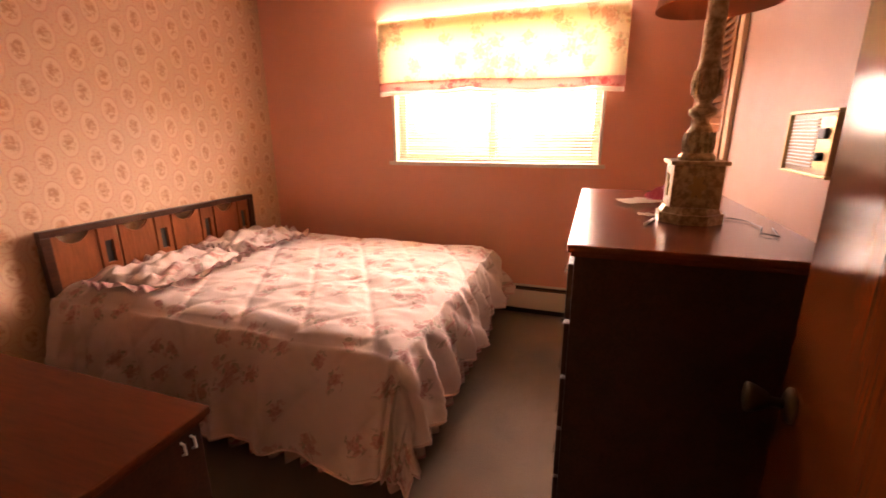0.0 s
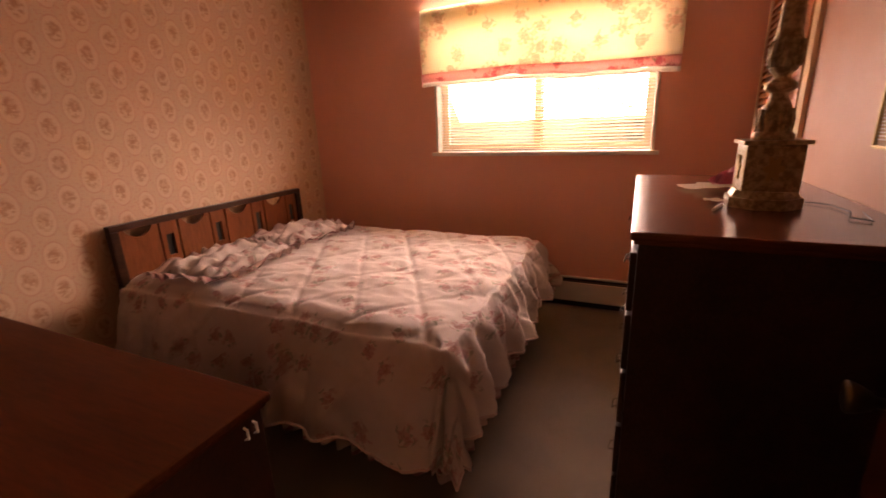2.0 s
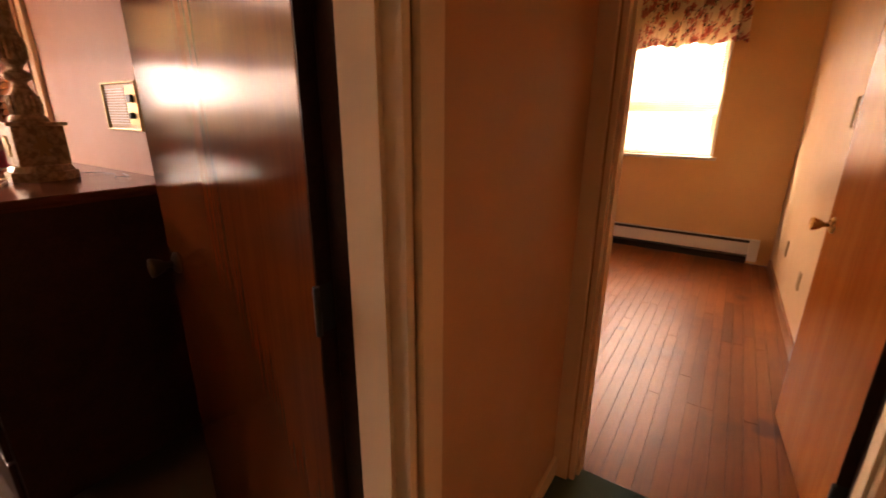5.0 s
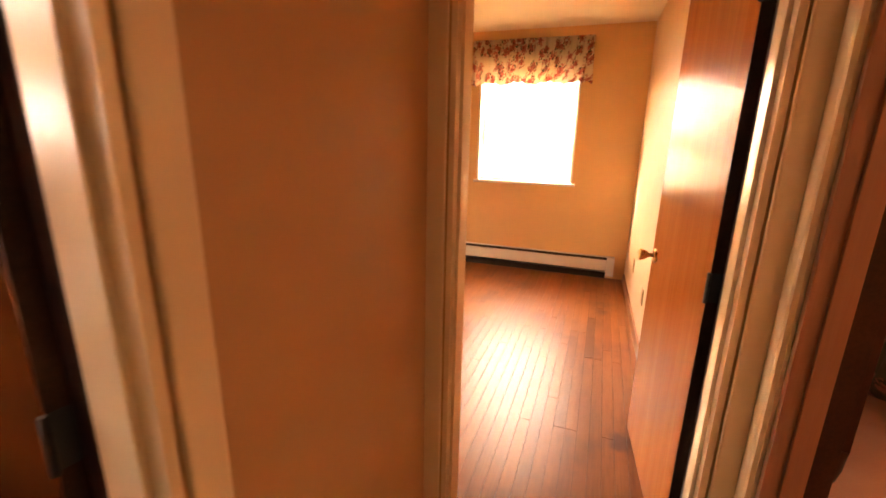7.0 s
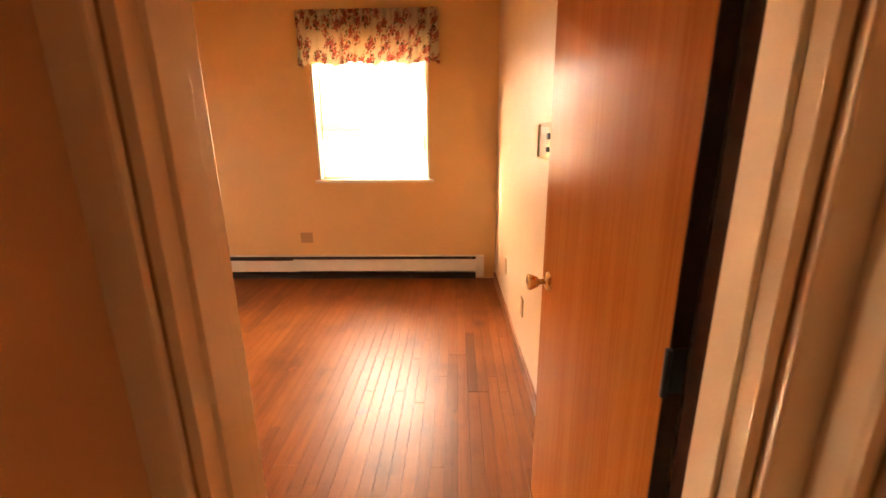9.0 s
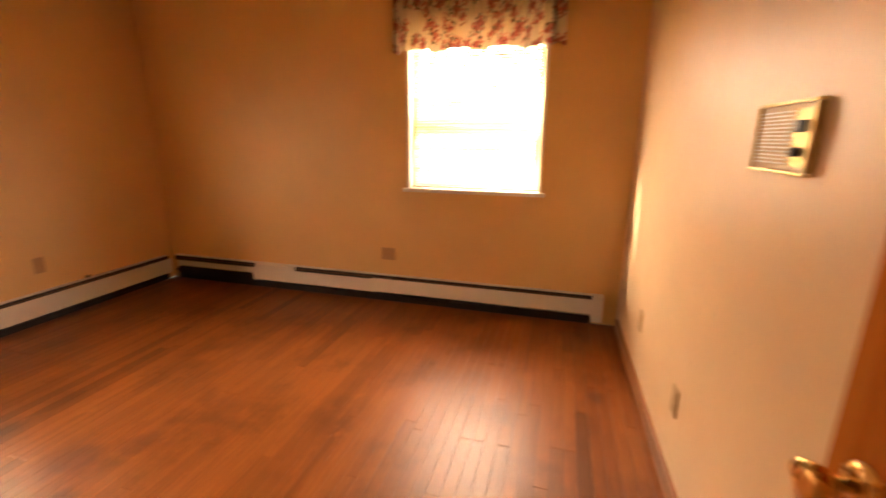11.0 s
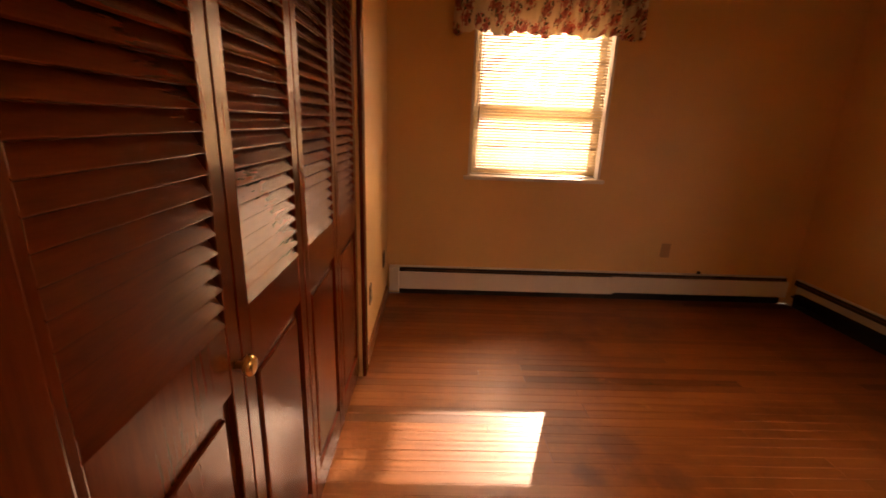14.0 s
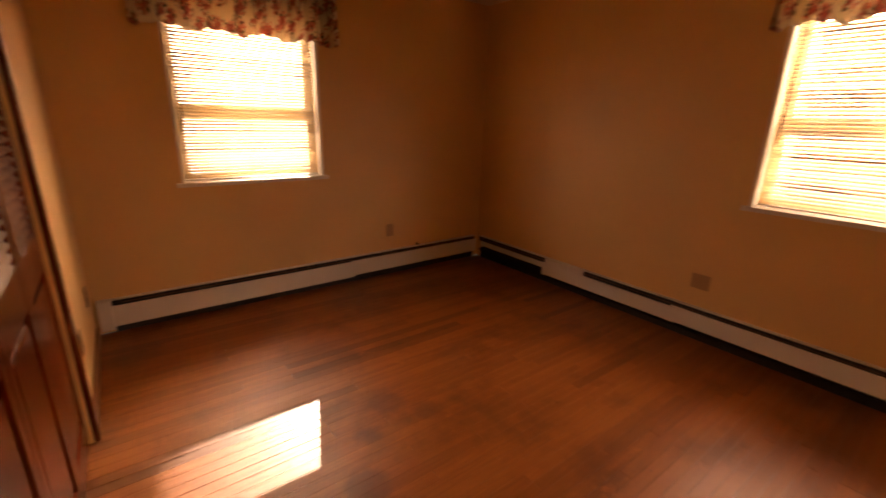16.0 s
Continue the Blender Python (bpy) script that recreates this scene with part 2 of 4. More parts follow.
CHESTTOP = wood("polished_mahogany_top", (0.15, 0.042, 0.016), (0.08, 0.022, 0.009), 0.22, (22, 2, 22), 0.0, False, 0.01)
TOPWOOD = wood("red_brown_top", (0.085, 0.02, 0.006), (0.048, 0.012, 0.004), 0.5, (2, 20, 20), 0.0)
CLOSETWOOD = wood("red_stained_louvre_wood", (0.125, 0.022, 0.005), (0.078, 0.013, 0.003), 0.24, (16, 16, 1.0), 0.0, False, 0.002)
SLATWOOD = wood("red_stained_slat_wood", (0.125, 0.022, 0.005), (0.078, 0.013, 0.003), 0.22, (1.5, 16, 16), 0.0, False, 0.002)
OAK = wood("honey_oak_strip", (0.28, 0.088, 0.018), (0.15, 0.04, 0.008), 0.36, (1.2, 22, 22), 0.0, True, 0.02, 0.2)
SUBFLOOR = painted("dark_joint", (0.05, 0.02, 0.01), 0.9)
# The DOORWOOD veneer again, darkened in place of the weak light on the first door.
SHADED_DOOR = wood("shaded_door_veneer", (0.125, 0.031, 0.0052), (0.09, 0.021, 0.0035), 0.15, (26, 26, 0.6), 0.0, False, 0.012)
for varnished, tint, level in ((OAK, (1.0, 0.9, 0.8), 0.38), (DOORWOOD, (1.0, 0.7, 0.32), 0.05), (SHADED_DOOR, (1.0, 0.58, 0.2), 0.2), (CLOSETWOOD, (1.0, 0.72, 0.4), 0.65), (SLATWOOD, (1.0, 0.68, 0.32), 0.42), (MAHOGANY, (1.0, 0.8, 0.6), 0.25), (CHESTTOP, (1.0, 0.75, 0.55), 0.25), (TRIM, (1.0, 0.9, 0.7), 0.35), (TOPWOOD, (1.0, 0.7, 0.4), 0.1)):
    varnished.node_tree.nodes["Principled BSDF"].inputs["Specular Tint"].default_value = (*tint, 1)
    varnished.node_tree.nodes["Principled BSDF"].inputs["Specular IOR Level"].default_value = level
for worn in (PANELWOOD, WALNUT):
    worn.node_tree.nodes["Principled BSDF"].inputs["Specular IOR Level"].default_value = 0.22
LINING = wood("brown_lining", (0.36, 0.17, 0.09), (0.3, 0.135, 0.07), 0.4, (14, 14, 0.8), 0.0, False, 0.01)
BASEWOOD = wood("stained_baseboard", (0.33, 0.13, 0.045), (0.2, 0.07, 0.025), 0.35, (2, 20, 20), 0.2)
CARPET_A = carpet("olive_carpet", (0.09, 0.053, 0.022), (0.185, 0.112, 0.051))
CARPET_HALL = carpet("green_carpet", (0.012, 0.06, 0.045), (0.03, 0.12, 0.09))
CARPET_C = carpet("rose_carpet", (0.55, 0.27, 0.19), (0.68, 0.38, 0.28))
BRASS = metal("brass", (0.85, 0.58, 0.22), 0.25)
DULL_BRASS = metal("aged_brass", (0.5, 0.36, 0.16), 0.35)
DARK_BRASS = metal("darkened_brass", (0.1, 0.07, 0.035), 0.5)
BLACK = painted("black_metal", (0.02, 0.016, 0.014), 0.5)
SPREAD = floral("rose_bedspread", (0.82, 0.71, 0.65), (0.7, 0.47, 0.42), (0.54, 0.26, 0.22), (0.48, 0.43, 0.33), 10.5, 0.42)
RUFFLE = floral("pink_ruffle", (0.7, 0.52, 0.46), (0.55, 0.22, 0.22), (0.4, 0.12, 0.13), (0.3, 0.25, 0.16), 9.0, 0.7)
SHADE_CLOTH = floral("cream_rose_shade_cloth", (0.76, 0.66, 0.44), (0.66, 0.46, 0.3), (0.54, 0.32, 0.2), (0.5, 0.45, 0.26), 8.0, 0.6, 0.3)
BAND_CLOTH = floral("pink_band_cloth", (0.62, 0.3, 0.25), (0.5, 0.12, 0.12), (0.4, 0.08, 0.08), (0.3, 0.2, 0.12), 12.0, 0.5, 0.3)
VALANCE_CLOTH = floral("bold_rose_valance_cloth", (0.72, 0.62, 0.46), (0.52, 0.14, 0.11), (0.24, 0.05, 0.05), (0.07, 0.06, 0.04), 8.5, 0.97, 0.18)
TAN = painted("tan_plastic", (0.42, 0.26, 0.12), 0.45)
BROWN = painted("brown_plastic", (0.13, 0.06, 0.025), 0.4)
LINEN = painted("white_linen", (0.76, 0.7, 0.6), 0.9, 400, 0.2)
LAMPSHADE = painted("rust_lampshade", (0.45, 0.2, 0.1), 0.8, 300, 0.3)


def blind_material():
    n = Nodes("cream_vinyl_slat")
    n.base((0.8, 0.68, 0.46), 0.4)
    t = n.node("ShaderNodeBsdfTranslucent")
    t.inputs[0].default_value = (0.85, 0.68, 0.4, 1)
    s = n.node("ShaderNodeMixShader")
    s.inputs[0].default_value = 0.45
    n.link(n.bsdf.outputs[0], s.inputs[1])
    n.link(t.outputs[0], s.inputs[2])
    n.link(s.outputs[0], n.out.inputs[0])
    return n.mat


def glass_material():
    n = Nodes("window_glass")
    n.bsdf.inputs["Transmission Weight"].default_value = 1.0
    n.bsdf.inputs["IOR"].default_value = 1.45
    return n.base((0.96, 0.97, 0.95), 0.02)


SLAT, GLASS = blind_material(), glass_material()


# ---- mesh helpers ----
def box(bm, x0, y0, z0, x1, y1, z1, bevel=0.0):
    """Adds a box, its edges rounded by bevel."""
    m = Matrix.LocRotScale(((x0 + x1) / 2, (y0 + y1) / 2, (z0 + z1) / 2), None, (abs(x1 - x0), abs(y1 - y0), abs(z1 - z0)))
    made = bmesh.ops.create_cube(bm, size=1.0, matrix=m)
    if bevel:
        edges = list({e for v in made["verts"] for e in v.link_edges})
        bmesh.ops.bevel(bm, geom=edges, offset=bevel, segments=2, profile=0.6, affect="EDGES")
    return bm


def boxed(*args):
    return box(bmesh.new(), *args)


def turned(profile, segments=24, at=(0, 0, 0), square=False):
    """A turned body round the z axis, from (radius, z) pairs."""
    bm = bmesh.new()
    rings = []
    for r, z in profile:
        rings.append([bm.verts.new((at[0] + r * math.cos(2 * math.pi * (i + 0.5) / segments), at[1] + r * math.sin(2 * math.pi * (i + 0.5) / segments), at[2] + z)) for i in range(segments)])
    for a, b in zip(rings, rings[1:]):
        for i in range(segments):
            f = bm.faces.new((a[i], a[(i + 1) % segments], b[(i + 1) % segments], b[i]))
            f.smooth = segments > 8
    bm.faces.new(list(reversed(rings[0])))
    bm.faces.new(rings[-1])
    return bm


def prism(outline, depth, axis="x"):
    """A plate: an outline of (a, b) pairs, pulled to a thickness."""
    bm = bmesh.new()
    place = {"x": lambda a, b, d: (d, a, b), "y": lambda a, b, d: (a, d, b), "z": lambda a, b, d: (a, b, d)}[axis]
    low = [bm.verts.new(place(a, b, 0)) for a, b in outline]
    high = [bm.verts.new(place(a, b, depth)) for a, b in outline]
    bm.faces.new(low)
    bm.faces.new(list(reversed(high)))
    for i in range(len(outline)):
        j = (i + 1) % len(outline)
        bm.faces.new((low[i], high[i], high[j], low[j]))
    bmesh.ops.recalc_face_normals(bm, faces=bm.faces)
    return bm


def sheet(rows, thick=0.0, smooth=True, scale=(1, 1)):
    """A cloth-like sheet over a grid of points, with a UV map in metres."""
    bm = bmesh.new()
    uv = bm.loops.layers.uv.new("UVMap")
    grid = [[bm.verts.new(p) for p in row] for row in rows]
    bm.verts.index_update()
    spot = {}
    for i, row in enumerate(grid):
        far = 0.0
        for j, v in enumerate(row):
            if j:
                far += (v.co - row[j - 1].co).length
            spot[v] = (far * scale[0], (spot[grid[i - 1][j]][1] + (v.co - grid[i - 1][j].co).length * scale[1]) if i else 0.0)
    for i in range(len(grid) - 1):
        for j in range(len(grid[0]) - 1):
            f = bm.faces.new((grid[i][j], grid[i][j + 1], grid[i + 1][j + 1], grid[i + 1][j]))
            f.smooth = smooth
            for loop in f.loops:
                loop[uv].uv = spot[loop.vert]
    if thick:
        bmesh.ops.solidify(bm, geom=list(bm.faces), thickness=thick)
    return bm


def tube(points, radius, name_bm=None, sides=8):
    bm = name_bm or bmesh.new()
    rings = []
    for i, p in enumerate(points):
        a, b = Vector(points[max(i - 1, 0)]), Vector(points[min(i + 1, len(points) - 1)])
        d = (b - a).normalized()
        side = d.cross(Vector((0, 0, 1)) if abs(d.z) < 0.9 else Vector((1, 0, 0))).normalized()
        up = side.cross(d)
        rings.append([bm.verts.new(Vector(p) + radius * (math.cos(2 * math.pi * k / sides) * side + math.sin(2 * math.pi * k / sides) * up)) for k in range(sides)])
    for a, b in zip(rings, rings[1:]):
        for k in range(sides):
            bm.faces.new((a[k], a[(k + 1) % sides], b[(k + 1) % sides], b[k])).smooth = True
    bm.faces.new(list(reversed(rings[0])))
    bm.faces.new(rings[-1])
    return bm


def mesh_of(name, bm, material):
    me = bpy.data.meshes.new(name)
    bmesh.ops.recalc_face_normals(bm, faces=bm.faces)
    bm.to_mesh(me)
    bm.free()
    me.materials.append(material)
    return me


def part(name, bm, material, parent, label=""):
    ob = new(name, mesh_of(name, bm, material))
    ob.parent = parent
    return tagged(ob, label)


def thing(name, label, category, m=None, group="", kind=""):
    ob = new(name)
    ob.empty_display_size = 0.1
    if m is not None:
        ob.matrix_basis = m
    return tagged(ob, label, category, group, kind)


def structure(name, bm, material, label="", category=""):
    return tagged(new(name, mesh_of(name, bm, material)), label, category, kind="structure")


# ---- plan ----
CEIL = 2.44
NY = 4.15      # inner face of the outer north wall
EX = 3.29      # inner face of the east wall
AW = -4.0      # papered wall
AE = -0.74     # wall with the intercom in the first bedroom
HN, AS = 0.90, 1.05   # hall face and bedroom face of the wall with the first door
HE = -0.14     # hall face of the wall with the second door
HS = -0.03     # hall face of the wall with the third door
SW = -0.15     # room face of that wall, and the third room's north wall
DOOR = 2.03
DA0, DA1 = -1.81, -1.005    # first doorway, in x
DB0, DB1 = 0.055, 0.84      # second doorway, in y
DC0, DC1 = -0.98, -0.222     # third doorway, in x
WA = (-2.83, -1.27, 1.15, 2.12)
WN = (0.60, 1.60, 0.95, 2.12)
WE = (0.70, 1.72, 0.95, 2.12)
CL0, CL1, CLH = 1.25, 2.95, 2.05   # closet opening of the second bedroom
CA0, CA1 = 3.34, 4.06              # closet opening of the first bedroom


def wall_x(name, y0, y1, x0, x1, holes, material, label):
    """A wall that runs in x, with holes (x0, x1, z0, z1)."""
    bm, at = bmesh.new(), x0
    for a, b, c, d in sorted(holes):
        if a > at:
            box(bm, at, y0, 0, a, y1, CEIL)
        if c > 0:
            box(bm, a, y0, 0, b, y1, c)
        if d < CEIL:
            box(bm, a, y0, d, b, y1, CEIL)
        at = b
    if at < x1:
        box(bm, at, y0, 0, x1, y1, CEIL)
    return structure(name, bm, material, label, "wall")


def wall_y(name, x0, x1, y0, y1, holes, material, label):
    bm, at = bmesh.new(), y0
    for a, b, c, d in sorted(holes):
        if a > at:
            box(bm, x0, at, 0, x1, a, CEIL)
        if c > 0:
            box(bm, x0, a, 0, x1, b, c)
        if d < CEIL:
            box(bm, x0, a, d, x1, b, CEIL)
        at = b
    if at < y1:
        box(bm, x0, at, 0, x1, y1, CEIL)
    return structure(name, bm, material, label, "wall")


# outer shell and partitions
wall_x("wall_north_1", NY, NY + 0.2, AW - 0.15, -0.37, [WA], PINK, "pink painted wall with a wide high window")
wall_x("wall_north_2", NY, NY + 0.2, -0.37, EX + 0.2, [WN], CREAM, "cream painted wall above a baseboard heater")
wall_y("wall_west_1", AW - 0.15, AW, 0.75, NY, [], PAPER, "cream wallpaper printed with oval wreaths")
wall_y("wall_east_1", AE, AE + 0.1, AS, NY, [(CA0, CA1, 0, 2.05)], PINK_DIMMED, "pink painted wall, darkened for shade, beside a louvred closet")
wall_x("wall_south_1", (HN + AS) / 2, AS, AW, AE, [(DA0, DA1, 0, DOOR)], PINK_DIMMED, "pink painted wall, darkened for shade, round the bedroom door")
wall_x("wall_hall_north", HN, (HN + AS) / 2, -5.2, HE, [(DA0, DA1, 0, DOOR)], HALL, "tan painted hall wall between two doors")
wall_x("wall_closet_south", (HN + AS) / 2, AS, AE, HE, [], CREAM, "plain wall closing the closet")
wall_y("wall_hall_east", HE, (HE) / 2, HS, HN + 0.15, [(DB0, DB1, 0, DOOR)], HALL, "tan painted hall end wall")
wall_y("wall_west_2", HE / 2, 0.0, 0.0, NY, [(DB0, DB1, 0, DOOR), (CL0, CL1, 0, CLH)], CREAM, "cream painted wall with louvred closet")
wall_y("wall_east_2", EX, EX + 0.2, SW, NY, [WE], CREAM, "cream painted wall with one window")


def south_y(x):
    """Room face of the second bedroom's south wall, which runs a little out of square."""
    return 0.03 + 0.07 * x / EX


SKEW = math.degrees(math.atan2(0.07, EX))
skewed = prism([(0.0, SW / 2), (EX, SW / 2), (EX, south_y(EX)), (0.0, south_y(0.0))], CEIL, "z")
structure("wall_south_2", skewed, WHITE_WALL, "pale cream painted wall with the intercom", "wall")
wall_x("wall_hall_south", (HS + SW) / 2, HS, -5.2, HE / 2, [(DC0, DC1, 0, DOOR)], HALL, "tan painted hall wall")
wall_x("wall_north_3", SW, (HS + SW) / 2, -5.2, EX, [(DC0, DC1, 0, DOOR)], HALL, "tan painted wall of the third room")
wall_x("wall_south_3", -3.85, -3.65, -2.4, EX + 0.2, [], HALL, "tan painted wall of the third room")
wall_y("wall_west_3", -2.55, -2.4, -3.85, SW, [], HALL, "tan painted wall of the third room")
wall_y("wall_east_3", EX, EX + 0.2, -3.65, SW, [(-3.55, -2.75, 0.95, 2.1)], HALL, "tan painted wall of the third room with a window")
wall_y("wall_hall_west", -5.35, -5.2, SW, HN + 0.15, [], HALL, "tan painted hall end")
wall_y("wall_closet_back", -0.42, -0.37, AS, NY, [], CREAM, "plain closet back wall")
wall_x("wall_closet_end", 3.1, 3.2, AE + 0.1, HE / 2, [], CREAM, "plain closet end wall")

structure("ceiling", boxed(AW - 0.15, -3.85, CEIL, EX + 0.2, NY + 0.2, CEIL + 0.12), CEILING, "matt cream ceiling", "ceiling")
structure("ceiling_hall_end", boxed(-5.35, SW, CEIL, AW - 0.15, HN + 0.15, CEIL + 0.12), CEILING, "matt cream ceiling", "ceiling")
structure("floor_bedroom", boxed(AW, HN + 0.06, -0.1, HE / 2, NY, 0.0), CARPET_A, "worn olive-brown carpet", "carpet")
structure("floor_hall", boxed(-5.35, (HS + SW) / 2, -0.1, HE / 2, HN + 0.06, 0.006), CARPET_HALL, "dark green hall carpet", "carpet")
structure("floor_third_room", boxed(-2.4, -3.65, -0.1, EX, (HS + SW) / 2, 0.0), CARPET_C, "rose pink carpet", "carpet")
OAK_FLOOR = structure("floor_oak", boxed(HE / 2, 0.0, -0.1, EX, NY, -0.006), SUBFLOOR, "honey oak strip floor with dark worn boards", "floor")


# ---- yard ----
LAWN = carpet("lawn", (0.03, 0.05, 0.015), (0.06, 0.09, 0.03))
structure("ground", boxed(-300, -300, -0.9, 300, 300, -0.5), LAWN, "flat lawn round the house", "ground")
structure("foundation", boxed(-5.35, -3.85, -0.5, EX + 0.2, NY + 0.2, -0.1), SUBFLOOR, "house foundation", "foundation")
structure("roof", boxed(-5.7, -4.2, CEIL + 0.12, EX + 0.55, NY + 0.55, CEIL + 0.3), SUBFLOOR, "low dark roof", "roof")


def shade_tree():
    """A tall unseen tree, added in the yard so that its crown shades part of the window wall."""
    t = thing("tree", "unseen leafy tree added to shade a window", "tree", pose(3.4, 14.0, -0.5))
    rng = random.Random(5)
    bark = painted("pale_bark", (0.36, 0.31, 0.25), 0.9, 40, 0.8)
    leaf_mat = painted("leaf", (0.07, 0.11, 0.03), 0.6)
    part("trunk", tube([(0, 0, 0), (0.05, 0.02, 2.2), (-0.04, 0.05, 4.8), (0.02, 0.0, 7.4), (0.0, 0.02, 10.2)], 0.09, None, 10), bark, t)
    crown = bmesh.new()
    for k in range(14):
        a, z = k * 2.4, 5.4 + 0.32 * k
        tip = (1.0 * math.cos(a), 1.0 * math.sin(a), z + 0.5)
        part("limb", tube([(0, 0, z), (tip[0] * 0.5, tip[1] * 0.5, z + 0.35), tip], 0.02, None, 6), bark, t)
        for _ in range(430):
            q, a = 1.12 * math.sqrt(rng.random()), rng.uniform(0, 6.283)
            c = Vector((q * math.cos(a) + rng.gauss(0, 0.05), q * math.sin(a) + rng.gauss(0, 0.05), z + rng.uniform(-0.1, 0.9)))
            m = Matrix.Translation(c) @ Euler((rng.uniform(0, 6), rng.uniform(0, 6), rng.uniform(0, 6))).to_matrix().to_4x4()
            q = [crown.verts.new(m @ Vector(p)) for p in ((-0.05, 0, 0), (0, -0.09, 0.01), (0.05, 0, 0), (0, 0.11, 0.01))]
            crown.faces.new(q)
    tagged(part("crown", crown, leaf_mat, t, "loose crown of small green leaves"), kind="stuff")
    return t


# The second unseen tree is added to keep direct sun off the bedroom window.
copy_thing(shade_tree(), pose(1.6, 13.9, -0.5))


# ---- doors and trim ----
def casing(name, a0, a1, face, out, axis, material=TRIM, width=0.065, top=DOOR, rounded=False):
    """Moulded casing round a doorway, on the wall face at `face`, standing out in the direction `out`."""
    bm = bmesh.new()
    steps = ((0.005, width, 0.017, 0.006),)
    if rounded:
        steps = ((0.003, width, 0.026, 0.0125),)
    for s, edge in ((-1, a0), (1, a1)):
        for w0, w1, d, soft in steps:
            lo, hi = sorted((edge + s * w0, edge + s * w1))
            f0, f1 = sorted((face, face + out * d))
            if axis == "x":
                box(bm, lo, f0, 0, hi, f1, top + w1, soft)
            else:
                box(bm, f0, lo, 0, f1, hi, top + w1, soft)
    for w0, w1, d, soft in steps:
        lo, hi = a0 - w0, a1 + w0
        f0, f1 = sorted((face, face + out * (d - 0.001)))
        if axis == "x":
            box(bm, lo, f0, top + w0, hi, f1, top + w1, soft)
        else:
            box(bm, f0, lo, top + w0, f1, hi, top + w1, soft)
    return structure(name, bm, material, "cream gloss moulded door casing" if material is TRIM else "stained wood casing", "trim")


def jamb(name, a0, a1, f0, f1, axis, stop, material=TRIM):
    """Lining of a doorway with its stop."""
    bm = bmesh.new()
    t = 0.018
    for lo, hi, s in ((a0, a0 + t, 1), (a1 - t, a1, -1)):
        inner = hi if s > 0 else lo
        q = sorted((inner, inner + s * 0.011))
        if axis == "x":
            box(bm, lo, f0 - 0.004, 0, hi, f1 + 0.004, DOOR, 0.002)
            box(bm, q[0], stop[0], 0, q[1], stop[1], DOOR - t, 0.002)
        else:
            box(bm, f0 - 0.004, lo, 0, f1 + 0.004, hi, DOOR, 0.002)
            box(bm, stop[0], q[0], 0, stop[1], q[1], DOOR - t, 0.002)
    if axis == "x":
        box(bm, a0 + t, f0 - 0.004, DOOR - t, a1 - t, f1 + 0.004, DOOR, 0.002)
    else:
        box(bm, f0 - 0.004, a0 + t, DOOR - t, f1 + 0.004, a1 - t, DOOR, 0.002)
    return structure(name, bm, material, "cream gloss door lining" if material is TRIM else "brown door lining", "trim")


casing("trim_door_first_hall", DA0, DA1, HN, -1, "x")
casing("trim_door_first_room", DA0, DA1, AS, 1, "x")
jamb("trim_lining_first", DA0, DA1, HN, AS, "x", (HN + 0.03, AS - 0.045))
casing("trim_door_second_hall", DB0, DB1, HE, -1, "y")
casing("trim_door_second_room", DB0, DB1, 0.0, 1, "y")
jamb("trim_lining_second", DB0, DB1, HE, 0.0, "y", (HE + 0.03, -0.045))
casing("trim_door_third_hall", DC0, DC1, HS, 1, "x", width=0.074, rounded=True)
jamb("trim_lining_third", DC0, DC1, SW, HS, "x", (SW + 0.045, HS - 0.03), LINING)


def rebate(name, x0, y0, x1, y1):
    # Thin dark sheet on the lining, standing in for the shade behind the hinges.
    return structure(name, boxed(x0, y0, 0.002, x1, y1, DOOR - 0.02, 0.001), MAHOGANY, "dark sheet for the shade in the lining's hinge rebate", "trim")


rebate("trim_rebate_shade_first", DA1 - 0.0215, AS - 0.0445, DA1 - 0.0185, AS + 0.0035)
rebate("trim_rebate_shade_third", DC1 - 0.0215, SW - 0.0035, DC1 - 0.0185, SW + 0.0445)
rebate("trim_rebate_shade_second", -0.0445, DB0 + 0.0185, 0.0035, DB0 + 0.0215)


def knob(parent, y, z, side, brass):
    """Tulip knob on a rose, standing out along local y."""
    m = pose(0, 0, 0, -90 * side)
    for name, prof in (("rose", [(0.031, 0), (0.031, 0.004), (0.022, 0.01), (0.012, 0.012)]),
                       ("knob", [(0.009, 0.01), (0.009, 0.03), (0.016, 0.036), (0.023, 0.05), (0.027, 0.062), (0.026, 0.067), (0.015, 0.07)])):
        bm = turned(prof, 20)
        bmesh.ops.transform(bm, matrix=Matrix.Translation((y, 0.0 + side * 0.0, z)) @ Matrix.Translation((0, side * 0.0175, 0)) @ m, verts=bm.verts)
        part(name, bm, brass, parent, "tulip-shaped brass knob" if name == "knob" else "round brass rose")


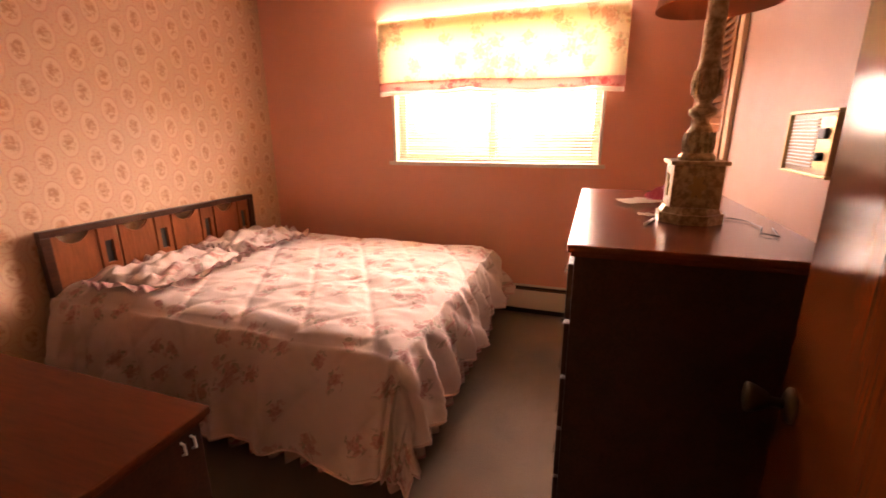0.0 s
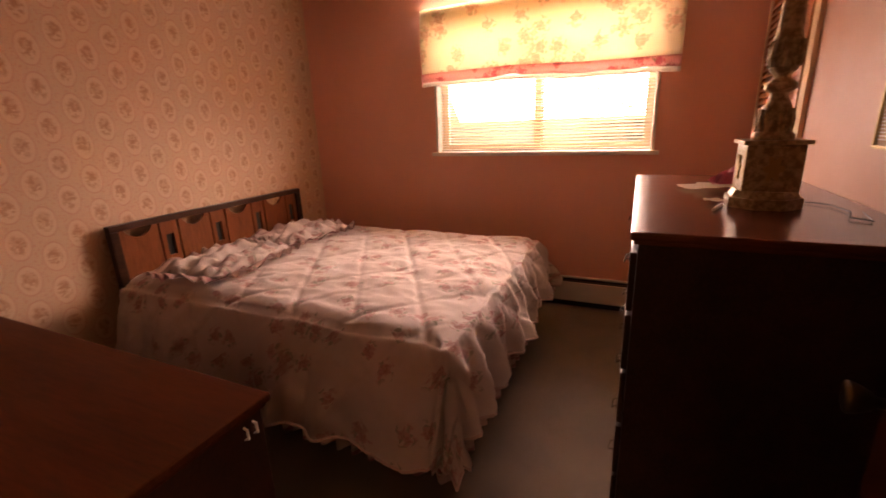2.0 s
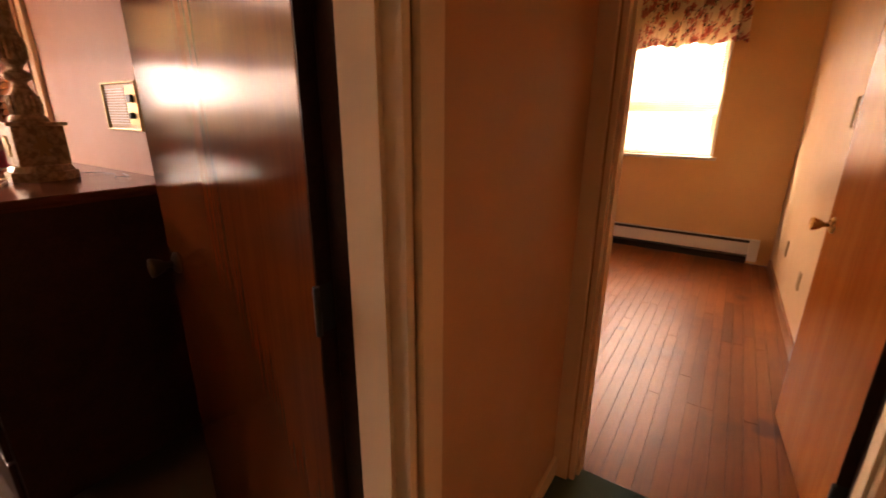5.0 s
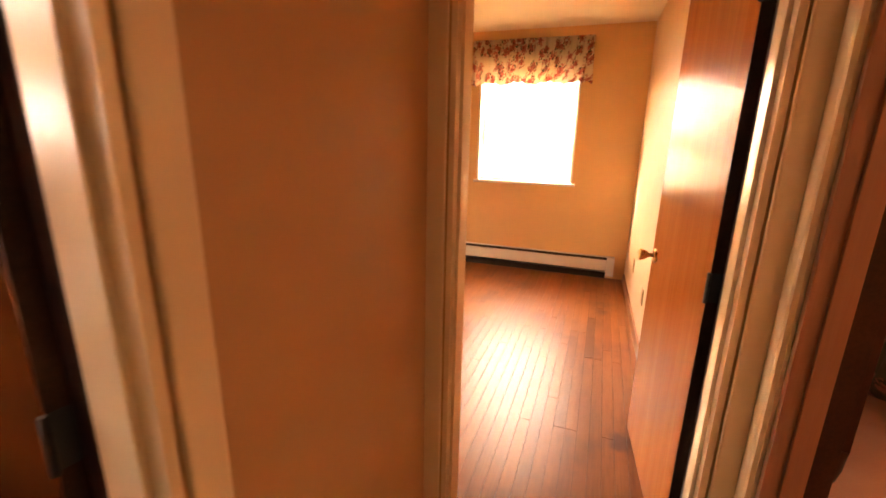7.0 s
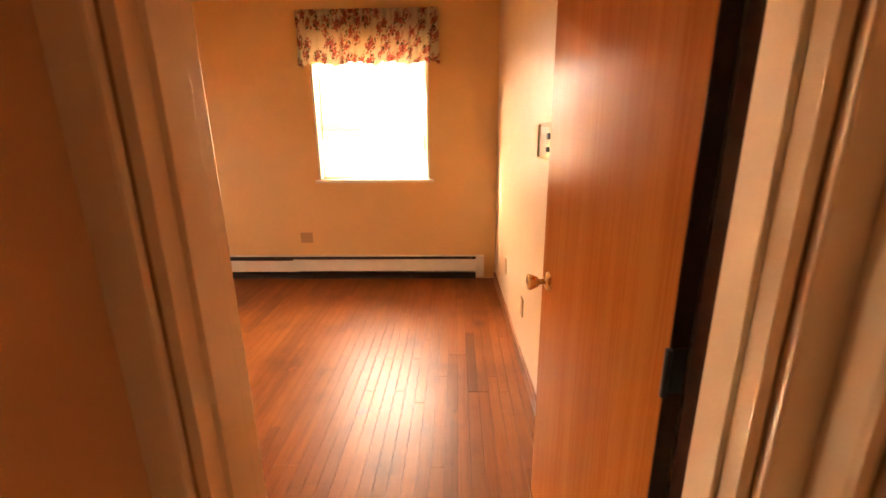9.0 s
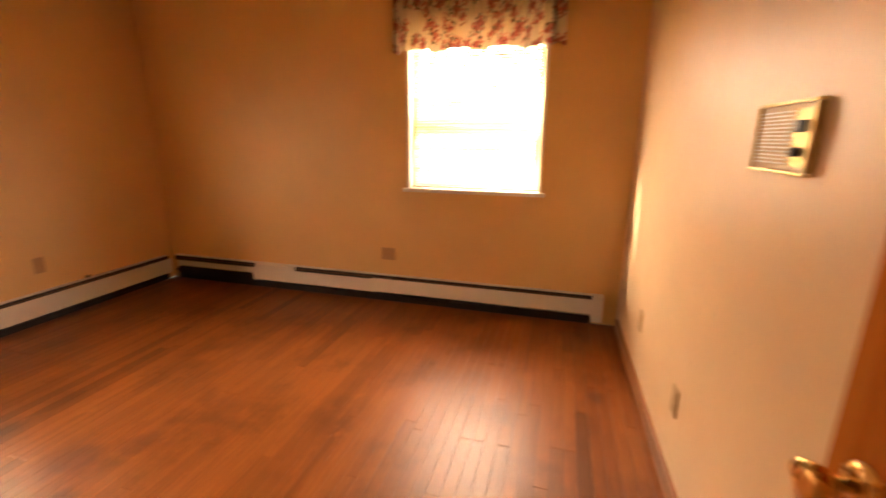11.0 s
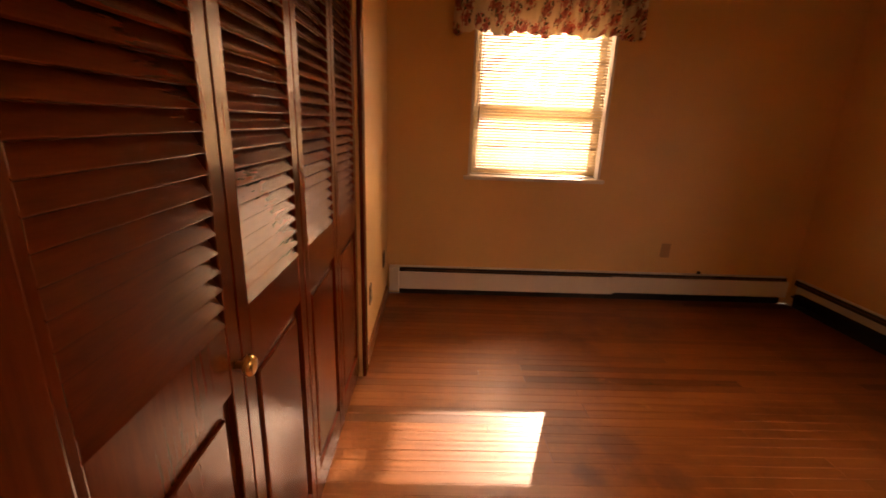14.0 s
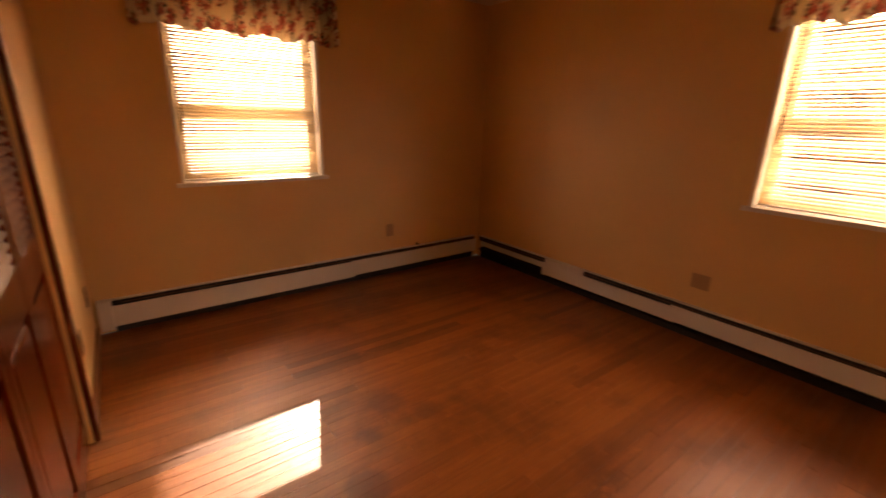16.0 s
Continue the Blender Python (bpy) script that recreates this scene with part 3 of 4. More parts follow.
def flush_door(name, label, m, width, hinge, veneer=DOORWOOD):
    """A flush veneered door: hinge edge at its origin, leaf along local x."""
    d = thing(name, label, "door", m, kind="structure")
    leaf = part("leaf", boxed(0.004, -0.0175, 0.012, width, 0.0175, DOOR - 0.022, 0.002), veneer, d)
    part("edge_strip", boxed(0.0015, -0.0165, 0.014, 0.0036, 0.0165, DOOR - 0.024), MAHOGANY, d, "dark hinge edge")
    for side in (1, -1):
        # The first door's knobs stand unlit; darker brass stands in for that.
        knob(d, width - 0.065, 0.92, side, DARK_BRASS if veneer is SHADED_DOOR else BRASS)
    for z in (0.22, 1.0, 1.78):
        bm = turned([(0.006, -0.045), (0.006, 0.045)], 10, (-0.003, 0.021, z))
        box(bm, 0.001, -0.014, z - 0.044, 0.004, 0.0165, z + 0.044)
        part("hinge", bm, hinge, d, "painted steel hinge")
    part("latch_plate", boxed(width, -0.012, 0.865, width + 0.0012, 0.012, 0.975), BRASS, d, "brass latch plate")
    return d


flush_door("door_1", "glossy flush wooden door standing open, shade put into its veneer", pose(DA1 - 0.031, AS + 0.012, 0, 0, 0, 82.3), 0.775, BLACK, SHADED_DOOR)
flush_door("door_2", "glossy orange-brown flush wooden door standing open", pose(0.022, DB0 + 0.03, 0, 0, 0, 5.2), 0.735, BLACK)


# ---- windows and blinds ----
def window(name, label, a0, a1, z0, z1, face, axis, double_hung):
    """A window in an outer wall; out of the room is +n."""
    w = thing(name, label, "window", kind="structure")

    def bx(bm, p0, p1, n0, n1, q0, q1, bevel=0.003):
        if axis == "x":
            return box(bm, p0, face + n0, q0, p1, face + n1, q1, bevel)
        return box(bm, face + n0, p0, q0, face + n1, p1, q1, bevel)

    t = 0.02
    bm = bmesh.new()
    for p0, p1, q0, q1 in ((a0, a0 + t, z0, z1), (a1 - t, a1, z0, z1), (a0 + t, a1 - t, z1 - t, z1)):
        bx(bm, p0, p1, 0.003, 0.198, q0, q1)
    part("window_frame", bm, WHITE, w)
    part("window_sill", bx(bmesh.new(), a0 - 0.03, a1 + 0.03, -0.022, 0.198, z0 - 0.022, z0 + 0.006, 0.004), WHITE, w, "thin white marble-like sill")
    s = 0.05
    mid = 1.415
    if double_hung:
        sashes = [(a0 + t, a1 - t, z0 + 0.006, mid + 0.045, 0.11), (a0 + t, a1 - t, mid - 0.045, z1 - t, 0.145)]
    else:
        c = (a0 + a1) / 2
        sashes = [(a0 + t, c + 0.02, z0 + 0.006, z1 - t, 0.11), (c - 0.02, a1 - t, z0 + 0.006, z1 - t, 0.145)]
    for p0, p1, q0, q1, n in sashes:
        bm = bmesh.new()
        bx(bm, p0, p0 + s, n, n + 0.03, q0, q1)
        bx(bm, p1 - s, p1, n, n + 0.03, q0, q1)
        bx(bm, p0 + s, p1 - s, n, n + 0.03, q0, q0 + s)
        bx(bm, p0 + s, p1 - s, n, n + 0.03, q1 - s, q1)
        sash = part("sash", bm, WHITE, w)
        pane = part("pane", bx(bmesh.new(), p0 + s - 0.004, p1 - s + 0.004, n + 0.012, n + 0.016, q0 + s - 0.004, q1 - s + 0.004, 0), GLASS, sash)
        pane.visible_shadow = False
    return w


window("window_1", "wide white two-part sliding window", *WA, NY, "x", False)
window("window_2", "white double-hung window", *WN, NY, "x", True)
window("window_3", "white double-hung window", *WE, EX, "y", True)


def blind(label, a0, a1, z0, z1, face, axis, tilt, wand=True):
    """Horizontal slat blind hung inside a window opening. Local x runs along the window, local y out of the room."""
    m = pose(a0, face, 0) if axis == "x" else pose(face, a1, 0, 0, 0, -90)
    b = thing("window_blind", label, "blind", m, "slat blinds")
    w = a1 - a0
    part("headrail", boxed(0.024, 0.035, z1 - 0.05, w - 0.024, 0.065, z1 - 0.022, 0.003), WHITE, b)
    part("bottom_rail", boxed(0.03, 0.038, z0 + 0.012, w - 0.03, 0.062, z0 + 0.024, 0.004), WHITE, b)
    bm = bmesh.new()
    k = 5
    rows = []
    for i in range(k):
        s = i / (k - 1) - 0.5
        rows.append([(x, s * 0.025, 0.0025 * (1 - 4 * s * s)) for x in (0.03, w / 3, 2 * w / 3, w - 0.03)])
    slat = sheet(rows, 0.0007)
    bmesh.ops.transform(slat, matrix=pose(0, 0, 0, tilt), verts=slat.verts)
    data = mesh_of("slat", slat, SLAT)
    z = z0 + 0.036
    while z < z1 - 0.058:
        o = new("slat", data)
        o.parent = b
        o.location = (0, 0.05, z)
        o.rotation_euler = (radians(random.uniform(-0.1, 0.1)), 0, 0)
        z += 0.0208
    for x in (0.12, w / 2, w - 0.12):
        part("ladder_cord", tube([(x, 0.037, z0 + 0.02), (x, 0.037, z1 - 0.04)], 0.0008, None, 5), LINEN, b)
    if wand:
        part("tilt_wand", tube([(0.075, 0.024, z1 - 0.05), (0.06, 0.018, 1.32)], 0.0035, None, 6), BASEWOOD, b, "thin dark tilt wand")
    return b


blind("cream slat blind, lowered, slats half open", *WA, NY, "x", 27, False)
blind("cream slat blind, lowered, with a tilt wand", *WN, NY, "x", 39)
blind("cream slat blind, lowered over the window", *WE, EX, "y", 46)


def valance(label, a0, a1, z0, z1, face, axis, folds):
    """A gathered floral valance on a rod."""
    m = pose(a0, face, 0) if axis == "x" else pose(face, a1, 0, 0, 0, -90)
    v = thing("valance", label, "valance", m, "floral valances")
    w = a1 - a0
    rng = random.Random(folds)
    phase = [rng.uniform(0, 6.28) for _ in range(4)]
    rows = []
    for i in range(15):
        s = i / 14
        row = []
        for j in range(161):
            x = w * j / 160
            p = 2 * math.pi * folds * j / 160
            d = 0.016 * (0.45 + s) * math.sin(p + 0.7 * math.sin(p / 3 + phase[0])) + 0.007 * math.sin(2.6 * p + phase[1]) * (1.2 - 0.5 * s)
            hem = 0.014 * math.sin(p * 0.5 + phase[2]) + 0.008 * math.sin(1.7 * p + phase[3])
            row.append((x + 0.02 * (s - 0.5) * (2 * j / 160 - 1), -0.06 + d - 0.012 * s, z1 - (z1 - z0 + hem) * s))
        rows.append(row)
    part("cloth", sheet(rows, 0.0012, scale=(1.35, 1)), VALANCE_CLOTH, v)
    for x, s in ((0.0, 1), (w, -1)):
        rows = [[(x, -0.058 + 0.056 * j / 8, z1 - (z1 - z0) * i / 10) for j in range(9)] for i in range(11)]
        part("side_return", sheet(rows, 0.0012), VALANCE_CLOTH, v)
    part("rod", tube([(0.005, -0.045, z1 - 0.035), (w - 0.005, -0.045, z1 - 0.035)], 0.008), WHITE, v)
    return v


valance("gathered valance of cream cotton with bold red roses", 0.455, 1.735, 1.915, 2.34, NY, "x", 9)
valance("gathered valance of cream cotton with bold red roses", 0.605, 1.785, 1.925, 2.345, EX, "y", 8)


def roman_shade():
    v = thing("roman_shade", "cream rose-print cloth shade with pink band", "window shade", pose(-2.89, NY, 0))
    w, z0, z1 = 1.72, 1.665, 2.16

    def cloth(za, zb, y, n, amp):
        rows = []
        for i in range(n):
            s = i / (n - 1)
            row = []
            for j in range(81):
                x = w * j / 80
                ripple = amp * (math.sin(x * 9.0 + 1.0) + 0.6 * math.sin(x * 21.0))
                row.append((x, y + ripple * 0.6 - 0.012 * math.sin(s * math.pi), za + (zb - za) * s + ripple * (1 - s * 0.6) + 0.012 * math.sin(x * 3.1)))
            rows.append(row)
        return sheet(rows, 0.0012)

    part("panel", cloth(z0 + 0.06, z1, -0.075, 12, 0.003), SHADE_CLOTH, v)
    part("band", cloth(z0, z0 + 0.064, -0.082, 5, 0.005), BAND_CLOTH, v, "pink floral band along the hem")
    part("lining_edge", cloth(z0 - 0.03, z0 + 0.004, -0.07, 3, 0.004), LINEN, v, "white lining edge below the band")
    for x in (0.0, w):
        rows = [[(x, -0.075 + 0.073 * j / 6, z0 + (z1 - z0) * i / 8) for j in range(7)] for i in range(9)]
        part("side_return", sheet(rows, 0.0012), SHADE_CLOTH, v)
    part("head_board", boxed(0.002, -0.07, z1 - 0.02, w - 0.002, -0.002, z1 - 0.002), WHITE, v)


roman_shade()


# ---- baseboard heaters and baseboards ----
def heater(label, pieces, m, height=0.235, caps=(True, True)):
    """A hot-water baseboard heater along local x, wall at local y = 0, room at -y. pieces: (x0, x1, foot, head) runs of
    front cover from foot to head, or None for both where the cover is missing."""
    h = thing("baseboard_heater", label, "heater", m, "baseboard heaters")
    x0, x1 = pieces[0][0], pieces[-1][1]
    bm = bmesh.new()
    box(bm, x0, -0.006, 0.06, x1, -0.001, height, 0.001)
    box(bm, x0, -0.03, height - 0.006, x1, -0.006, height, 0.002)
    part("back_plate", bm, WHITE, h)
    for a, b, foot, head in pieces:
        if foot is not None:
            bm = bmesh.new()
            box(bm, a + 0.001, -0.066, foot, b - 0.001, -0.062, head, 0.0015)
            box(bm, a + 0.001, -0.062, head - 0.004, b - 0.001, -0.054, head, 0.0012)
            part("front_cover", bm, WHITE, h, "white enamelled front cover")
    # Black strips put the shade of the slot and the toe space into colour.
    bm = boxed(x0 + 0.001, -0.034, height - 0.05, x1 - 0.001, -0.03, height - 0.008)
    box(bm, x0 + 0.001, -0.011, 0.0, x1 - 0.001, -0.0065, 0.062)
    part("damper", bm, BLACK, h, "black strips for the shade in damper slot and toe space")
    part("damper_blade", boxed(x0 + 0.05, -0.05, height - 0.0235, x1 - 0.05, -0.046, height - 0.0195, 0.001), BROWN, h, "thin brown damper blade")
    fins = bmesh.new()
    tube([(x0 + 0.01, -0.034, 0.09), (x1 - 0.01, -0.034, 0.09)], 0.011, fins)
    x = x0 + 0.05
    while x < x1 - 0.05:
        box(fins, x, -0.058, 0.06, x + 0.002, -0.01, 0.125)
        x += 0.012
    tagged(part("fin_tube", fins, BLACK, h, "dark finned heating pipe"), kind="stuff")
    for on, a, b in ((caps[0], x0 - 0.075, x0), (caps[1], x1, x1 + 0.075)):
        if on:
            part("end_cap", boxed(a, -0.07, 0.04, b, -0.001, height + 0.002, 0.004), WHITE, h)
    for a, b, foot, head in pieces[1:]:
        if foot is not None:
            part("joint_strip", boxed(a - 0.018, -0.071, foot - 0.004, a + 0.018, -0.066, head + 0.006, 0.0015), WHITE, h)
    return h


heater("white enamelled baseboard heater under the bedroom window", [(AW + 0.02, -2.3, 0.06, 0.206), (-2.3, AE - 0.02, 0.06, 0.206)], pose(0, NY, 0), caps=(False, False))
heater("white baseboard heater with a mended cover", [(0.1, 1.8, 0.06, 0.2), (1.8, EX - 0.075, 0.075, 0.206)], pose(0, NY, 0), caps=(True, False))
east_heater = heater("white baseboard heater with an open damper", [(0.07, 0.99, None, None), (0.99, 2.15, 0.088, 0.196), (2.15, 3.87, 0.094, 0.207)], pose(EX, NY, 0, 0, 0, -90), caps=(False, True))
part("closed_damper", boxed(0.992, -0.0625, 0.194, 1.39, -0.03, 0.231, 0.002), WHITE, east_heater, "white closed stretch of damper")


def baseboard(name, x0, y0, x1, y1):
    bm = bmesh.new()
    box(bm, x0, y0, 0, x1, y1, 0.085, 0.004)
    return structure(name, bm, BASEWOOD, "stained wooden baseboard", "baseboard")


structure("baseboard_south_2", prism([(0.07, south_y(0.07) + 0.0005), (EX - 0.08, south_y(EX - 0.08) + 0.0005), (EX - 0.08, south_y(EX - 0.08) + 0.015), (0.07, south_y(0.07) + 0.015)], 0.085, "z"), BASEWOOD, "stained wooden baseboard", "baseboard")
baseboard("baseboard_west_2", 0.0005, CL1 + 0.075, 0.016, NY - 0.075)
baseboard("baseboard_west_2_short", 0.0005, DB1 + 0.07, 0.016, CL0 - 0.075)
structure("baseboard_hall", boxed(DA1 + 0.07, HN - 0.014, 0.006, HE - 0.0, HN - 0.0005, 0.09, 0.004), TRIM, "cream gloss baseboard", "baseboard")


# ---- louvred closets ----
def louvre_leaf(parent, w, h, rail0, rail1, knob_at=None, wood_mat=None, slat_mat=None):
    """One closet leaf in the local x-z plane, its face towards -y; its left foot at the origin."""
    mat = wood_mat or CLOSETWOOD
    t, s = 0.028, 0.048
    g = 0.002
    for x in (g, w - s - g):
        part("stile", boxed(x, -t, 0.015, x + s, 0, h, 0.003), mat, parent)
    for z0, z1 in ((0.015, 0.13), (rail0, rail1), (h - 0.075, h)):
        part("rail", boxed(s + g, -t + 0.001, z0, w - s - g, -0.001, z1, 0.003), mat, parent)
    bm = bmesh.new()
    box(bm, s + g, -0.016, 0.13, w - s - g, -0.008, rail0)
    box(bm, s + 0.03, -0.024, 0.165, w - s - 0.03, -0.012, rail0 - 0.035, 0.006)
    part("lower_panel", bm, mat, parent, "raised wooden panel")
    bm = boxed(s - 0.002, -0.025, -0.0035, w - s + 0.002, 0.025, 0.0035, 0.0015)
    bmesh.ops.transform(bm, matrix=pose(0, 0, 0, 58), verts=bm.verts)
    data = mesh_of("slat", bm, slat_mat or SLATWOOD)
    z = rail1 + 0.018
    while z < h - 0.085:
        o = new("slat", data)
        o.parent = parent
        o.location = (0, -0.014, z)
        z += 0.034
    if knob_at is not None:
        bm = turned([(0.008, 0), (0.008, 0.012), (0.02, 0.02), (0.023, 0.027), (0.018, 0.034), (0.006, 0.037)], 18)
        bmesh.ops.transform(bm, matrix=pose(knob_at, -t, 0.86, 90), verts=bm.verts)
        part("knob", bm, BRASS, parent, "round brass knob")


leaf_w = (CL1 - CL0) / 4
for i in range(4):
    leaf = thing("closet_door", "red-brown louvred bifold closet door leaf", "closet door", pose(-0.043, CL0 + i * leaf_w, 0.012, 0, 0, 90), "closet leaves")
    louvre_leaf(leaf, leaf_w, CLH - 0.045, 0.815, 0.955, leaf_w - 0.027 if i == 0 else None)


def closet_casing(name, y0, y1, top, x, out, material):
    bm = bmesh.new()
    a, b = sorted((x, x + out * 0.02))
    box(bm, a, y0 - 0.065, 0, b, y0 + 0.001, top + 0.065, 0.004)
    box(bm, a, y1 - 0.001, 0, b, y1 + 0.065, top + 0.065, 0.004)
    box(bm, a, y0 + 0.001, top, b, y1 - 0.001, top + 0.065, 0.004)
    return structure(name, bm, material, "closet door casing", "trim")


closet_casing("trim_closet_second", CL0, CL1, CLH, 0.0, 1, CLOSETWOOD)
closet_casing("trim_closet_first", CA0, CA1, 2.05, AE, -1, TRIM)
ORANGE_LOUVRE = wood("orange_louvre_wood", (0.42, 0.17, 0.055), (0.3, 0.11, 0.035), 0.35, (4, 16, 4), 0.2)
leaf_a = (CA1 - CA0) / 2
for i in range(2):
    leaf = thing("closet_door", "orange-brown louvred closet leaf beside the dresser", "closet door", pose(AE + 0.0, CA1 - i * leaf_a, 0.012, 0, 0, -90), "bedroom closet leaves")
    louvre_leaf(leaf, leaf_a, 2.0, 0.815, 0.955, None, ORANGE_LOUVRE, ORANGE_LOUVRE)


# ---- intercoms and outlets ----
def intercom(m):
    """A wall intercom, 0.29 wide; local x along the wall, -y to the room."""
    o = thing("intercom", "brass-rimmed wall intercom with slatted grille", "intercom", m, "intercoms")
    w, h = 0.29, 0.175
    bm = bmesh.new()
    for a in ((0, 0, w, 0.009), (0, h - 0.009, w, h), (0, 0.009, 0.009, h - 0.009), (w - 0.009, 0.009, w, h - 0.009)):
        box(bm, a[0], -0.022, a[1], a[2], -0.0005, a[3], 0.003)
    part("rim", bm, DULL_BRASS, o, "dull brass rim")
    part("face_plate", boxed(0.009, -0.012, 0.009, w - 0.009, -0.001, h - 0.009), TAN, o)
    data = mesh_of("grille_slat", boxed(0.022, -0.018, -0.0016, 0.185, -0.012, 0.0016, 0.0008), WHITE)
    for i in range(14):
        s = new("grille_slat", data)
        s.parent, s.location = o, (0, 0, 0.026 + i * 0.0095)
    part("control_plate", boxed(0.196, -0.0155, 0.02, w - 0.02, -0.012, h - 0.02, 0.001), DULL_BRASS, o)
    part("switch", boxed(0.215, -0.026, 0.1, 0.252, -0.0155, 0.128, 0.003), BLACK, o, "black switch")
    bm = turned([(0.012, 0), (0.011, 0.013), (0.006, 0.015)], 16)
    bmesh.ops.transform(bm, matrix=pose(0.234, -0.0155, 0.055, 90), verts=bm.verts)
    part("dial", bm, BLACK, o, "round black dial")
    return o


intercom(pose(1.45, south_y(1.45), 1.262, 0, 0, 180 + SKEW) @ Matrix.Scale(0.92, 4))
intercom(pose(AE, 2.6, 1.255, 0, 0, -90))


def outlet(m, label="tan wall outlet plate", wide=False, plate=None):
    o = thing("wall_outlet", label, "outlet", m, "wall outlets")
    w, h = (0.115, 0.1) if wide else (0.07, 0.114)
    plate = plate or TAN
    part("plate", boxed(-w / 2, -0.007, -h / 2, w / 2, -0.0005, h / 2, 0.0025), plate, o)
    for dx in ((-0.023, 0.023) if wide else (0,)):
        for dz in (-0.02, 0.02):
            part("socket", boxed(dx - 0.014, -0.0085, dz - 0.013, dx + 0.014, -0.007, dz + 0.013, 0.0005), plate if plate is not BROWN else BLACK, o)
    part("screw", turned([(0.003, 0), (0.002, 0.0015)], 8), BRASS, o).matrix_basis = pose(0, -0.007, 0, 90)
    return o


outlet(pose(EX, 1.89, 0.41, 0, 0, -90), "wide tan wall outlet plate", True)
outlet(pose(2.2, NY, 0.42))
outlet(pose(1.77, south_y(1.77), 0.36, 0, 0, 180 + SKEW))
outlet(pose(2.5, south_y(2.5), 0.38, 0, 0, 180 + SKEW))
outlet(pose(0.0, 3.24, 0.36, 0, 0, 90), "dark brown wall outlet beside the closet", False, BROWN)
outlet(pose(0.0, 3.9, 0.36, 0, 0, 90), "dark brown wall outlet near the corner", False, BROWN)
# Short dark brown strip on the sill, right of the middle.
stick = thing("wooden_stick", "thin dark strip along the window sill", "stick", pose(1.36, NY + 0.012, WN[2] + 0.0105, 0, 0, 2))
part("rod", boxed(-0.11, -0.008, -0.0045, 0.11, 0.008, 0.0045, 0.003), BROWN, stick)
cable = thing("cable_plug", "small dark cable plug above the heater", "plug", pose(2.5, NY, 0.245))
part("plug_body", boxed(-0.012, -0.02, -0.01, 0.012, -0.0005, 0.012, 0.004), BLACK, cable)


# ---- bed ----
BX0, BX1, BY0, BY1, BZ = -3.86, -1.96, 2.25, 3.74, 0.625


def bed():
    b = thing("bed", "double bed on a low base with pleated skirt", "bed", pose(0, 0, 0))
    part("box_spring", boxed(BX0, BY0 + 0.02, 0.1, BX1 - 0.02, BY1 - 0.02, 0.34, 0.03), LINEN, b)
    part("mattress", boxed(BX0, BY0 + 0.015, 0.345, BX1 - 0.015, BY1 - 0.015, BZ - 0.02, 0.05), LINEN, b)
    for x in (BX0 + 0.08, BX1 - 0.12):
        for y in (BY0 + 0.1, BY1 - 0.1):
            part("leg", boxed(x - 0.03, y - 0.03, 0, x + 0.03, y + 0.03, 0.1, 0.004), WALNUT, b)
    # pleated skirt round the foot and the side
    line = [(BX0 + 0.1 + (BX1 - BX0 - 0.1) * i / 150, BY0 - 0.0, 0, -1) for i in range(151)]
    line += [(BX1 + 0.0, BY0 + (BY1 - BY0) * i / 120, 1, 0) for i in range(121)]
    rows = []
    for k in range(9):
        s = k / 8
        row, far = [], 0.0
        for i, (x, y, nx, ny) in enumerate(line):
            far = i * 0.0125
            d = 0.012 + (0.006 + 0.022 * s) * (0.6 + math.sin(far * 62 + 1.4 * math.sin(far * 9)))
            row.append((x + nx * d, y + ny * d, 0.36 - 0.35 * s))
        rows.append(row)
    part("bed_skirt", sheet(rows, 0.001), RUFFLE, b, "pleated pink-and-white bed skirt")
    # headboard
    hx, y0, y1, top = -3.955, 2.28, 3.745, 0.905
    part("headboard_rail", boxed(hx, y0, top - 0.035, hx + 0.045, y1, top, 0.004), WALNUT, b)
    for y in (y0, y1 - 0.045):
        part("headboard_post", boxed(hx, y, 0.0, hx + 0.045, y + 0.045, top - 0.035, 0.003), WALNUT, b)
    part("headboard_bottom_rail", boxed(hx + 0.005, y0 + 0.045, 0.48, hx + 0.035, y1 - 0.045, 0.54, 0.003), WALNUT, b)
    a = y0 + 0.045
    run = (y1 - y0 - 0.09) / 4
    for i in range(4):
        wide = run * 0.64
        outline = [(a + 0.006, 0.54), (a + wide, 0.54), (a + wide, top - 0.035)]
        for k in range(13):
            t = k / 12
            outline.append((a + wide * (0.86 - 0.72 * t), top - 0.035 - 0.055 * math.sin(math.pi * t) ** 0.7))
        outline.append((a + 0.006, top - 0.035))
        bm = prism(outline, 0.018)
        bmesh.ops.translate(bm, vec=(hx + 0.014, 0, 0), verts=bm.verts)
        part("headboard_panel", bm, PANELWOOD, b, "walnut panel with a scooped top")
        a2 = a + wide + 0.012
        bm = bmesh.new()
        n1 = a + run - 0.006
        c0, c1 = a2 + 0.028, n1 - 0.03
        for q in ((a2, 0.54, c0, top - 0.035), (c1, 0.54, n1, top - 0.035), (c0, 0.54, c1, 0.66), (c0, 0.79, c1, top - 0.035)):
            box(bm, hx + 0.012, q[0], q[1], hx + 0.03, q[2], q[3], 0.001)
        part("headboard_slot_panel", bm, PANELWOOD, b, "narrow walnut panel with a dark slot")
        part("slot_back", boxed(hx + 0.006, c0 - 0.004, 0.655, hx + 0.011, c1 + 0.004, 0.795), BLACK, b)
        a += run
    return b


bed()


